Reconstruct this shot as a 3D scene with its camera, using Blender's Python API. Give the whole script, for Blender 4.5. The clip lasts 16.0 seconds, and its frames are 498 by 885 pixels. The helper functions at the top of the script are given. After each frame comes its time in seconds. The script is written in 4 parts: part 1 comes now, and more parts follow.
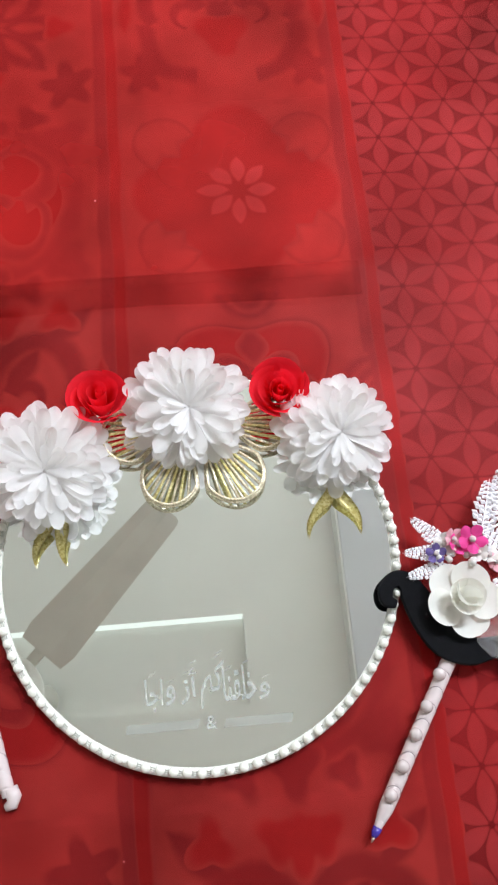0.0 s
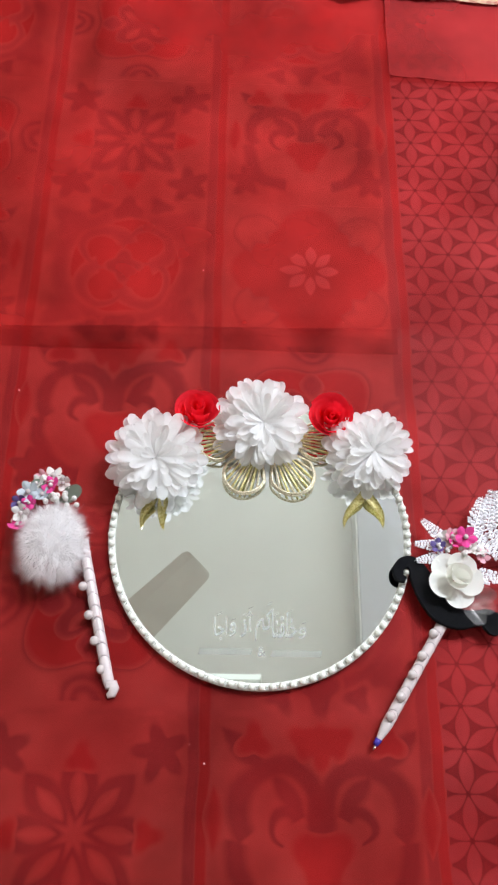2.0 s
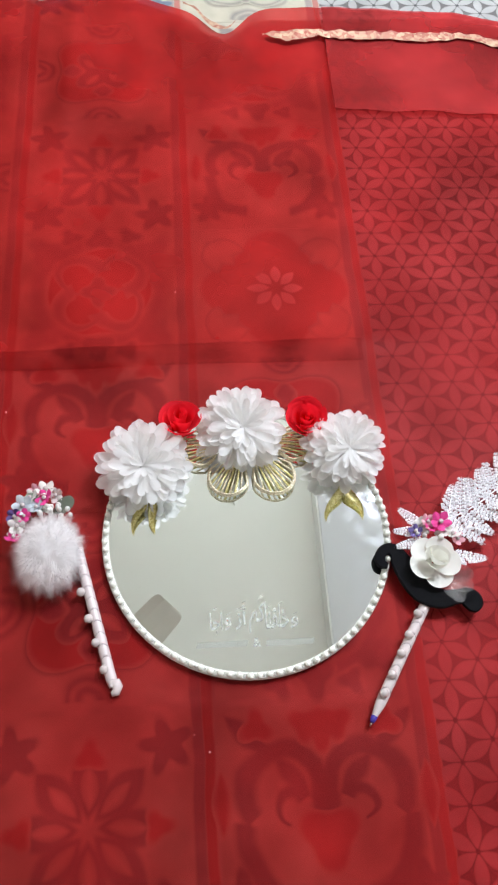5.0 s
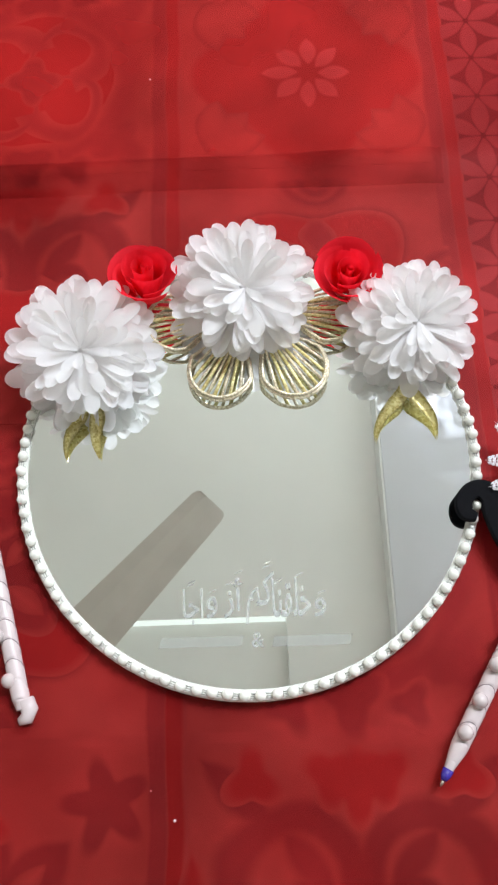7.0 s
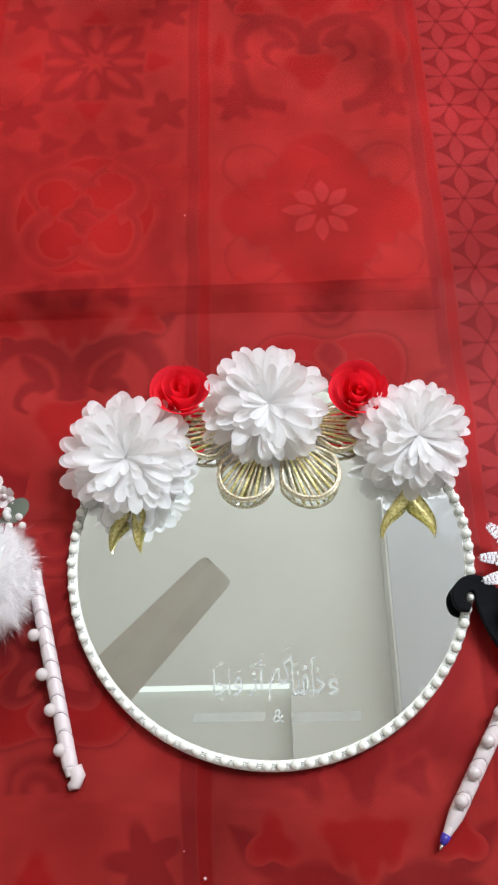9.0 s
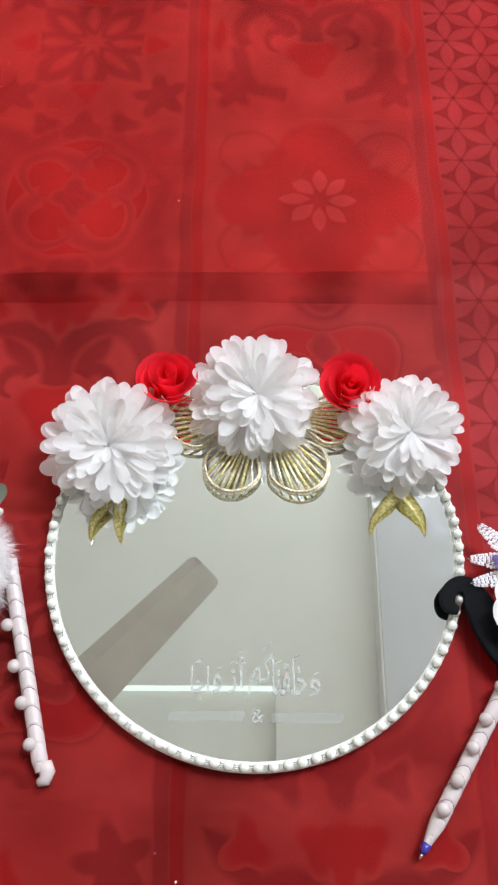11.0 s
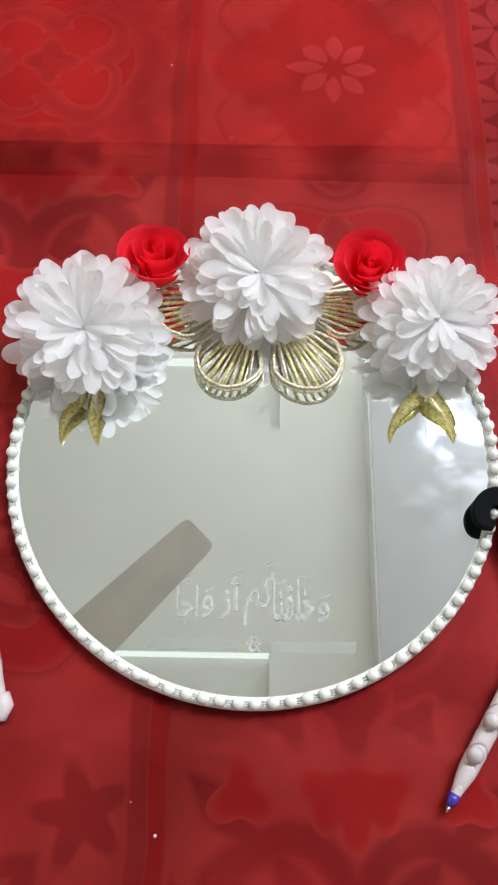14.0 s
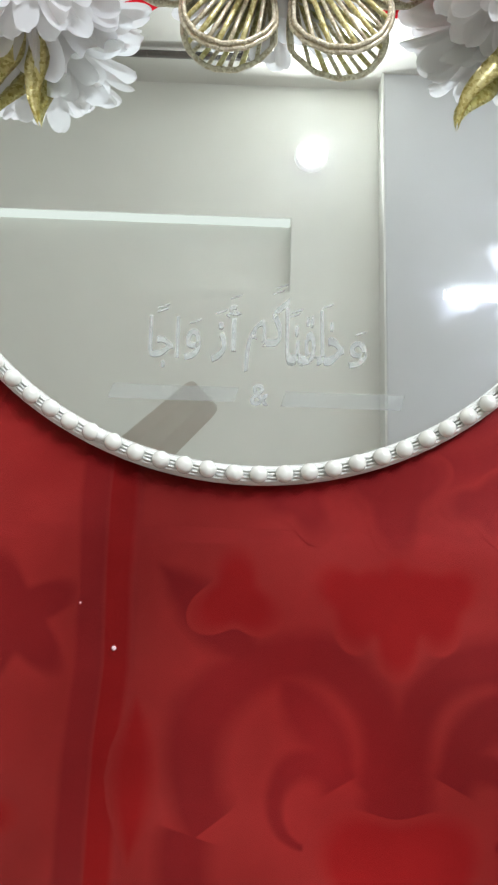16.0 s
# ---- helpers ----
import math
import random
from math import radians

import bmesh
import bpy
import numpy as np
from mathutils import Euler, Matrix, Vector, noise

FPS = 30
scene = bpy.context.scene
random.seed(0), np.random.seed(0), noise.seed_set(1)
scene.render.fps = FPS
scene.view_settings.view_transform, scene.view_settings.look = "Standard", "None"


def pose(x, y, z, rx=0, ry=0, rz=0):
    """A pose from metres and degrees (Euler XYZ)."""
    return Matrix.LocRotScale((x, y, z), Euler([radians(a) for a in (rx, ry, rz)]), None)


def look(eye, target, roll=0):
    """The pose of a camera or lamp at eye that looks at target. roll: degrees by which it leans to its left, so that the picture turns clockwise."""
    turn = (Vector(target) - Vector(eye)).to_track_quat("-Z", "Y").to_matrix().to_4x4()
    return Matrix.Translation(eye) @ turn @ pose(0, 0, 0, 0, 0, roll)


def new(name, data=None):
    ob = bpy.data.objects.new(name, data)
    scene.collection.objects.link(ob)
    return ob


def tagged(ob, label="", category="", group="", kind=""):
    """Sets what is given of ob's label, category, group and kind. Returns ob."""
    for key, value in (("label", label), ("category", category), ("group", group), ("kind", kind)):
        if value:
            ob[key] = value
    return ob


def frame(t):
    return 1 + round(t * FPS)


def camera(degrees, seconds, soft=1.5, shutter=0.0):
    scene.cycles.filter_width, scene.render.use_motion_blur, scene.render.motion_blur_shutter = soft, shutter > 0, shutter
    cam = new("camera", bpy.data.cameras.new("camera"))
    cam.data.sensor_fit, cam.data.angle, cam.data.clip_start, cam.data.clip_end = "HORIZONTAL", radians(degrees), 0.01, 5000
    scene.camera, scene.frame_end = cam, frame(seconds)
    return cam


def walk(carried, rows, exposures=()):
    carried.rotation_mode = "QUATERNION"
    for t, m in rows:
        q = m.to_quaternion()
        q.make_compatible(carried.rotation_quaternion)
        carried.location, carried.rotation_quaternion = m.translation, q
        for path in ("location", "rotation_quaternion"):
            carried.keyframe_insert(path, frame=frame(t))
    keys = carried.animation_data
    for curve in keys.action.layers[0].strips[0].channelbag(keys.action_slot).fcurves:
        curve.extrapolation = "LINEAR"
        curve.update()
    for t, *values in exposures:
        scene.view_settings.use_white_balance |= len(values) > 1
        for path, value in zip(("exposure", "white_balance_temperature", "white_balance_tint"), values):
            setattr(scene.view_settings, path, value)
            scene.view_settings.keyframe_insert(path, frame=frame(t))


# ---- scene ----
cam = camera(32.6, 16.0, 2.2)
PANEL, TUBE, COVE = 720.0, 860.0, 0.55
EXPOSURES = [(0.0, 1.02), (13.6, 1.02), (14.6, 0.78), (16.0, 0.80)]
PATH = [
    (0, (0.0064, -0.1031, 0.5221), (0.0351, 0.0586, 0.0498), 5.36),
    (0.5, (-0.0185, -0.1558, 0.5834), (0.0090, 0.0280, 0.1192), 5.42),
    (1, (-0.0258, -0.1755, 0.6003), (-0.0003, 0.0219, 0.1416), 6.87),
    (1.5, (-0.0274, -0.1955, 0.6346), (-0.0093, 0.0138, 0.1808), 5.77),
    (2, (-0.0280, -0.2195, 0.6747), (-0.0158, -0.0130, 0.2195), 4.37),
    (2.5, (-0.0216, -0.2464, 0.7179), (-0.0006, -0.0305, 0.2674), 4.66),
    (3, (-0.0226, -0.2677, 0.7325), (0.0129, -0.0311, 0.2934), 5.72),
    (3.2, (-0.0309, -0.2808, 0.7378), (0.0084, -0.0373, 0.3029), 5.86),
    (5.3, (-0.0515, -0.2655, 0.6639), (-0.0139, -0.0341, 0.2222), 6.22),
    (5.5, (-0.0462, -0.2259, 0.6144), (-0.0114, 0.0070, 0.1734), 6.73),
    (6, (-0.0207, -0.1641, 0.4725), (-0.0013, 0.0497, 0.0210), 5.02),
    (6.5, (-0.0049, -0.1483, 0.4343), (0.0019, 0.0313, -0.0323), 1.24),
    (7, (-0.0003, -0.1485, 0.4395), (0.0006, 0.0239, -0.0298), -1.68),
    (7.5, (-0.0037, -0.1477, 0.4698), (-0.0049, 0.0253, 0.0007), -2.81),
    (8, (-0.0120, -0.1483, 0.5100), (-0.0115, 0.0474, 0.0499), -1.87),
    (8.5, (-0.0122, -0.1516, 0.5120), (-0.0115, 0.0529, 0.0558), -1.56),
    (11, (-0.0078, -0.1514, 0.4943), (-0.0040, 0.0555, 0.0391), 1.37),
    (11.5, (-0.0072, -0.1491, 0.4903), (-0.0004, 0.0561, 0.0344), 1.96),
    (12, (-0.0043, -0.1539, 0.4970), (0.0028, 0.0506, 0.0408), 1.71),
    (12.5, (-0.0074, -0.1638, 0.5062), (-0.0003, 0.0405, 0.0499), 1.64),
    (13, (-0.0098, -0.1671, 0.5061), (-0.0025, 0.0371, 0.0498), 1.96),
    (13.5, (-0.0067, -0.1668, 0.5032), (0.0001, 0.0375, 0.0469), 1.88),
    (14, (-0.0084, -0.1614, 0.4068), (-0.0020, 0.0323, -0.0541), 2.99),
    (14.2, (-0.0081, -0.1659, 0.3456), (0.0034, 0.0209, -0.1181), 5.02),
    (14.5, (-0.0072, -0.1691, 0.2753), (0.0012, -0.0128, -0.1996), 5.23),
    (15, (-0.0077, -0.1731, 0.2681), (-0.0033, -0.0372, -0.2130), 4.41),
    (15.5, (-0.0053, -0.1790, 0.2696), (-0.0018, -0.0490, -0.2132), 3.82),
    (16, (-0.0035, -0.1810, 0.2712), (0.0003, -0.0523, -0.2119), 3.68),
]


def bake_rows():
    return [(t, look(eye, target, roll)) for t, eye, target, roll in PATH]


walk(cam, bake_rows(), EXPOSURES)

# ---- world and light ----
world = bpy.data.worlds.new("world")
scene.world = world
world.use_nodes = True
world.node_tree.nodes["Background"].inputs[0].default_value = (0.75, 0.85, 1.0, 1)
world.node_tree.nodes["Background"].inputs[1].default_value = 0.3


# ---- materials ----
def mat(name, base, rough=0.5, metal=0.0, var=0.12, scale=60.0, bump=0.0, bscale=400.0, per_object=0.0, fine=0.0, **extra):
    """Principled surface with soft blotches, fine grain and relief, at real-world size."""
    m = bpy.data.materials.new(name)
    m.use_nodes = True
    nt = m.node_tree
    bsdf = nt.nodes["Principled BSDF"]
    bsdf.inputs["Roughness"].default_value = rough
    bsdf.inputs["Metallic"].default_value = metal
    for key, value in extra.items():
        bsdf.inputs[key.replace("_", " ")].default_value = value
    co = nt.nodes.new("ShaderNodeTexCoord")
    n1 = nt.nodes.new("ShaderNodeTexNoise")
    n1.inputs["Scale"].default_value, n1.inputs["Detail"].default_value = scale, 6
    nt.links.new(co.outputs["Object"], n1.inputs["Vector"])
    n2 = nt.nodes.new("ShaderNodeTexNoise")
    n2.inputs["Scale"].default_value, n2.inputs["Detail"].default_value = scale * 14, 3
    nt.links.new(co.outputs["Object"], n2.inputs["Vector"])
    mixn = nt.nodes.new("ShaderNodeMath")
    mixn.operation = "MULTIPLY_ADD"
    mixn.inputs[1].default_value = fine
    nt.links.new(n2.outputs["Fac"], mixn.inputs[0])
    nt.links.new(n1.outputs["Fac"], mixn.inputs[2])
    last = mixn.outputs[0]
    if per_object:
        info = nt.nodes.new("ShaderNodeObjectInfo")
        add = nt.nodes.new("ShaderNodeMath")
        add.operation = "MULTIPLY_ADD"
        add.inputs[1].default_value = per_object
        nt.links.new(info.outputs["Random"], add.inputs[0])
        nt.links.new(last, add.inputs[2])
        last = add.outputs[0]
    ramp = nt.nodes.new("ShaderNodeMapRange")
    mid = 0.5 + 0.5 * fine + 0.5 * per_object
    ramp.inputs["From Min"].default_value, ramp.inputs["From Max"].default_value = mid - 0.35, mid + 0.35
    ramp.inputs["To Min"].default_value, ramp.inputs["To Max"].default_value = 1 - var, 1 + var
    nt.links.new(last, ramp.inputs["Value"])
    mul = nt.nodes.new("ShaderNodeVectorMath")
    mul.operation = "SCALE"
    mul.inputs[0].default_value = base
    nt.links.new(ramp.outputs[0], mul.inputs["Scale"])
    nt.links.new(mul.outputs[0], bsdf.inputs["Base Color"])
    if bump:
        n3 = nt.nodes.new("ShaderNodeTexNoise")
        n3.inputs["Scale"].default_value, n3.inputs["Detail"].default_value = bscale, 4
        nt.links.new(co.outputs["Object"], n3.inputs["Vector"])
        b = nt.nodes.new("ShaderNodeBump")
        b.inputs["Strength"].default_value, b.inputs["Distance"].default_value = bump, 0.0006
        nt.links.new(n3.outputs["Fac"], b.inputs["Height"])
        nt.links.new(b.outputs[0], bsdf.inputs["Normal"])
    return m


def glitter(name, base, dark, scale=1400.0, rough=0.28):
    """Metal flakes: each small cell tilts its own way and has its own tone."""
    m = bpy.data.materials.new(name)
    m.use_nodes = True
    nt = m.node_tree
    bsdf = nt.nodes["Principled BSDF"]
    bsdf.inputs["Metallic"].default_value, bsdf.inputs["Roughness"].default_value = 0.35, rough
    co = nt.nodes.new("ShaderNodeTexCoord")
    v = nt.nodes.new("ShaderNodeTexVoronoi")
    v.inputs["Scale"].default_value = scale
    nt.links.new(co.outputs["Object"], v.inputs["Vector"])
    mix = nt.nodes.new("ShaderNodeMix")
    mix.data_type = "RGBA"
    mix.inputs[6].default_value, mix.inputs[7].default_value = (*dark, 1), (*base, 1)
    sep = nt.nodes.new("ShaderNodeSeparateColor")
    nt.links.new(v.outputs["Color"], sep.inputs[0])
    nt.links.new(sep.outputs[0], mix.inputs[0])
    nt.links.new(mix.outputs[2], bsdf.inputs["Base Color"])
    b = nt.nodes.new("ShaderNodeBump")
    b.inputs["Strength"].default_value, b.inputs["Distance"].default_value = 0.9, 0.0005
    nt.links.new(sep.outputs[1], b.inputs["Height"])
    nt.links.new(b.outputs[0], bsdf.inputs["Normal"])
    return m


def glow(name, colour, strength):
    m = bpy.data.materials.new(name)
    m.use_nodes = True
    nt = m.node_tree
    nt.nodes.remove(nt.nodes["Principled BSDF"])
    e = nt.nodes.new("ShaderNodeEmission")
    e.inputs[0].default_value, e.inputs[1].default_value = (*colour, 1), strength
    nt.links.new(e.outputs[0], nt.nodes["Material Output"].inputs[0])
    return m


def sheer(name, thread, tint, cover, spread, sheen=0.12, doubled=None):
    """Sheer woven net: part thread, part gaps that let tinted light through, denser and thinner in soft patches, with
    wrinkle light and shade mottled into its colours.
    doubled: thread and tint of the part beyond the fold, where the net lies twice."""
    m = bpy.data.materials.new(name)
    m.use_nodes = True
    nt = m.node_tree
    nt.nodes.remove(nt.nodes["Principled BSDF"])
    co = nt.nodes.new("ShaderNodeTexCoord")

    def soft_noise(scale, detail):
        n = nt.nodes.new("ShaderNodeTexNoise")
        n.inputs["Scale"].default_value, n.inputs["Detail"].default_value = scale, detail
        nt.links.new(co.outputs["Object"], n.inputs["Vector"])
        return n.outputs["Fac"]

    def span(value, f0, f1, t0, t1, smooth=False):
        r = nt.nodes.new("ShaderNodeMapRange")
        r.interpolation_type = "SMOOTHSTEP" if smooth else "LINEAR"
        for key, v in (("From Min", f0), ("From Max", f1), ("To Min", t0), ("To Max", t1)):
            r.inputs[key].default_value = v
        nt.links.new(value, r.inputs["Value"])
        return r.outputs[0]

    def calc(op, p, q):
        n = nt.nodes.new("ShaderNodeMath")
        n.operation = op
        for k, v in ((0, p), (1, q)):
            if isinstance(v, float):
                n.inputs[k].default_value = v
            else:
                nt.links.new(v, n.inputs[k])
        return n.outputs[0]

    def scaled(colour, factor):
        n = nt.nodes.new("ShaderNodeVectorMath")
        n.operation = "SCALE"
        nt.links.new(colour, n.inputs[0])
        nt.links.new(factor, n.inputs["Scale"])
        return n.outputs[0]

    def blend(fac, p, q):
        n = nt.nodes.new("ShaderNodeMix")
        n.data_type = "RGBA"
        n.inputs[6].default_value, n.inputs[7].default_value = (*p, 1), (*q, 1)
        if fac is None:
            n.inputs[0].default_value = 0.0
        else:
            nt.links.new(fac, n.inputs[0])
        return n.outputs[2]

    amount = span(soft_noise(5.5, 2), 0.3, 0.7, cover - spread, cover + spread)
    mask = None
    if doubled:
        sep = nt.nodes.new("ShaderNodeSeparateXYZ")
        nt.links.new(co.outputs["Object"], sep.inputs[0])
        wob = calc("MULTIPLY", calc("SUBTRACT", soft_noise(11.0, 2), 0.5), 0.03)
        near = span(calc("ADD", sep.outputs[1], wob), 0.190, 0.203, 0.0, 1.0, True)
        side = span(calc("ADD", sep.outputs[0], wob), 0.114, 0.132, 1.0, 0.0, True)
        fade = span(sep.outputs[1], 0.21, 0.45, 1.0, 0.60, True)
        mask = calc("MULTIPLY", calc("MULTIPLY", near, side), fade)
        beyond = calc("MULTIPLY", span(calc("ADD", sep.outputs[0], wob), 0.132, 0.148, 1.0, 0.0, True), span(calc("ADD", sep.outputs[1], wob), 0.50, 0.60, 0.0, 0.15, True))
        # cover drops to the left to paint in the shade of the folds
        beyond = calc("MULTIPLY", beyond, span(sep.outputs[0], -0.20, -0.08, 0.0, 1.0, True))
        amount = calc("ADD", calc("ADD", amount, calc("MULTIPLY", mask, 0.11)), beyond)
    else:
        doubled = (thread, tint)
    # uneven tint and thread tone carry the light and shade of wrinkles as colour
    wrinkle_shade = soft_noise(15.0, 2)
    tr = nt.nodes.new("ShaderNodeBsdfTransparent")
    nt.links.new(scaled(blend(mask, tint, doubled[1]), span(wrinkle_shade, 0.3, 0.7, 0.74, 1.15)), tr.inputs[0])
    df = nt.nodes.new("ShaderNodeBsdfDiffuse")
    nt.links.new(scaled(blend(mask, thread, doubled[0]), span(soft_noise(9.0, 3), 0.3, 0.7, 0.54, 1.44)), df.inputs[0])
    gl = nt.nodes.new("ShaderNodeBsdfGlossy")
    gl.inputs[0].default_value, gl.inputs[1].default_value = (0.9, 0.28, 0.25, 1), 0.42
    both = nt.nodes.new("ShaderNodeMixShader")
    both.inputs[0].default_value = sheen
    nt.links.new(df.outputs[0], both.inputs[1])
    nt.links.new(gl.outputs[0], both.inputs[2])
    mix = nt.nodes.new("ShaderNodeMixShader")
    nt.links.new(amount, mix.inputs[0])
    nt.links.new(tr.outputs[0], mix.inputs[1])
    nt.links.new(both.outputs[0], mix.inputs[2])
    nt.links.new(mix.outputs[0], nt.nodes["Material Output"].inputs[0])
    return m


def petal_cloth(name, base, translucent=0.3, var=0.05):
    """Thin starched cloth: diffuse with light passing through, faint weave."""
    m = mat(name, base, 0.75, var=var, scale=90, bump=0.25, bscale=2500, per_object=0.25)
    nt = m.node_tree
    t = nt.nodes.new("ShaderNodeBsdfTranslucent")
    t.inputs[0].default_value = (*base, 1)
    mix = nt.nodes.new("ShaderNodeMixShader")
    mix.inputs[0].default_value = translucent
    nt.links.new(nt.nodes["Principled BSDF"].outputs[0], mix.inputs[1])
    nt.links.new(t.outputs[0], mix.inputs[2])
    nt.links.new(mix.outputs[0], nt.nodes["Material Output"].inputs[0])
    return m


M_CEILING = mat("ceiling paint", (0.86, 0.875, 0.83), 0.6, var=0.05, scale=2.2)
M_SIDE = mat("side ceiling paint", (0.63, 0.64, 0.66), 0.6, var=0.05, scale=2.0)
M_LIP = mat("white gloss trim", (0.78, 0.78, 0.75), 0.3, var=0.03, scale=5)
M_COVE = glow("cove glow", (0.93, 1.0, 0.96), COVE)
M_WALL = mat("wall paint", (0.70, 0.69, 0.645), 0.6, var=0.06, scale=2.0)
M_RAIL = mat("dark rail", (0.10, 0.09, 0.08), 0.4, var=0.1, scale=20)
M_FAN = mat("fan enamel", (0.60, 0.59, 0.53), 0.35, var=0.08, scale=9)
M_BULB = glow("panel glow", (0.94, 0.97, 1.0), PANEL)
M_TUBE = glow("tube glow", (0.80, 0.87, 1.0), TUBE)
M_FIX = mat("white plastic", (0.8, 0.8, 0.8), 0.4, var=0.04, scale=30)
M_VINYL = mat("vinyl floor", (0.42, 0.385, 0.31), 0.45, var=0.10, scale=9, bump=0.15, bscale=60)
CREAM = (0.57, 0.52, 0.40)
FADES = {}


def printed(name, ink, ground=CREAM):
    """Worn ink on vinyl, with four paler steps for its soft printed edge."""
    ink, ground = (tuple(0.74 * c for c in k) for k in (ink, ground))
    m = mat(name, ink, 0.42, var=0.24, scale=34, per_object=0.15)
    FADES[m.name] = [mat("faded " + name, tuple(g + (i - g) * f for i, g in zip(ink, ground)), 0.42, var=0.2, scale=34, per_object=0.15) for f in (0.2, 0.42, 0.64, 0.84)] + [m]
    return m


M_CREAM = printed("cream print", CREAM, (0.38, 0.34, 0.28))
M_LINE = printed("muted line print", (0.38, 0.31, 0.28))
M_MAUVE = printed("mauve print", (0.32, 0.25, 0.24))
M_DARK = printed("dark brown print", (0.27, 0.235, 0.215))
M_BAND = printed("taupe print", (0.31, 0.28, 0.25))
M_GREEN = printed("green print", (0.07, 0.29, 0.11))
M_BLUE = printed("slate blue print", (0.16, 0.21, 0.28))
M_PINK = printed("salmon print", (0.54, 0.26, 0.20))
M_CORAL = printed("coral print", (0.50, 0.17, 0.135))
M_WHITEP = printed("white print", (0.48, 0.47, 0.455), (0.22, 0.22, 0.21))
M_STAR = printed("pale star print", (0.92, 0.88, 0.80), (0.50, 0.17, 0.135))
M_CHAR = printed("charcoal print", (0.125, 0.112, 0.108))
M_BLACKP = printed("black print", (0.05, 0.05, 0.05), (0.3, 0.3, 0.3))
M_GROUT = mat("grout print", (0.42, 0.38, 0.30), 0.42, var=0.25, scale=40)
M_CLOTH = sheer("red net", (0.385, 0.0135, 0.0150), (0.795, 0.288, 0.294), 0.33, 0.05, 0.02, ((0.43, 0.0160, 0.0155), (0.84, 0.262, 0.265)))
M_HEM = sheer("red net hem", (0.42, 0.032, 0.034), (0.88, 0.38, 0.38), 0.48, 0.08, 0.03)
M_TUCK = sheer("red net tuck", (0.36, 0.012, 0.014), (0.93, 0.80, 0.80), 0.07, 0.05, 0.02)
M_LACE = glitter("pale gold lace", (0.50, 0.34, 0.22), (0.30, 0.07, 0.05), 240, 0.5)
M_LINT = mat("lint", (0.85, 0.6, 0.6), 0.8, var=0.1)


def mirror_mat():
    """Silvered glass: a clean reflection under a thin uneven film of finger grease and dried glue."""
    m = bpy.data.materials.new("mirror")
    m.use_nodes = True
    nt = m.node_tree
    nt.nodes.remove(nt.nodes["Principled BSDF"])
    co = nt.nodes.new("ShaderNodeTexCoord")

    def cloud(scale, detail, f0, f1, t0, t1):
        n = nt.nodes.new("ShaderNodeTexNoise")
        n.inputs["Scale"].default_value, n.inputs["Detail"].default_value = scale, detail
        nt.links.new(co.outputs["Object"], n.inputs["Vector"])
        r = nt.nodes.new("ShaderNodeMapRange")
        for key, v in (("From Min", f0), ("From Max", f1), ("To Min", t0), ("To Max", t1)):
            r.inputs[key].default_value = v
        nt.links.new(n.outputs["Fac"], r.inputs["Value"])
        return r.outputs[0]

    def gloss(colour, rough):
        g = nt.nodes.new("ShaderNodeBsdfGlossy")
        g.inputs["Color"].default_value = (*colour, 1)
        if isinstance(rough, float):
            g.inputs["Roughness"].default_value = rough
        else:
            nt.links.new(rough, g.inputs["Roughness"])
        return g.outputs[0]

    def mix(fac, p, q):
        n = nt.nodes.new("ShaderNodeMixShader")
        nt.links.new(fac, n.inputs[0])
        nt.links.new(p, n.inputs[1])
        nt.links.new(q, n.inputs[2])
        return n.outputs[0]

    clean = gloss((0.86, 0.90, 0.875), cloud(30, 5, 0.35, 0.75, 0.008, 0.020))
    hazy = mix(cloud(22, 3, 0.35, 0.7, 0.0012, 0.0045), clean, gloss((0.86, 0.88, 0.88), 0.30))
    sep = nt.nodes.new("ShaderNodeSeparateXYZ")
    nt.links.new(co.outputs["Object"], sep.inputs[0])
    side = nt.nodes.new("ShaderNodeMapRange")
    side.interpolation_type = "SMOOTHSTEP"
    for key, v in (("From Min", 0.045), ("From Max", 0.100), ("To Min", 0.06), ("To Max", 1.0)):
        side.inputs[key].default_value = v
    nt.links.new(sep.outputs[0], side.inputs["Value"])
    film = nt.nodes.new("ShaderNodeMath")
    film.operation = "MULTIPLY"
    nt.links.new(side.outputs[0], film.inputs[0])
    nt.links.new(cloud(60, 3, 0.46, 0.62, 0.004, 0.055), film.inputs[1])
    smeared = mix(film.outputs[0], hazy, gloss((0.84, 0.86, 0.92), 0.14))
    nt.links.new(smeared, nt.nodes["Material Output"].inputs[0])
    return m


M_MIRROR = mirror_mat()
M_RIM = mat("white rim plaster", (0.80, 0.80, 0.73), 0.5, var=0.14, scale=160, bump=0.5, bscale=900, fine=0.4)
M_PEARL = mat("pearl", (0.82, 0.81, 0.72), 0.16, var=0.03, scale=200, Coat_Weight=0.5, Coat_Roughness=0.12)
M_PENPEARL = mat("pink pearl", (0.56, 0.48, 0.46), 0.14, var=0.03, scale=200, Coat_Weight=0.5, Coat_Roughness=0.12)


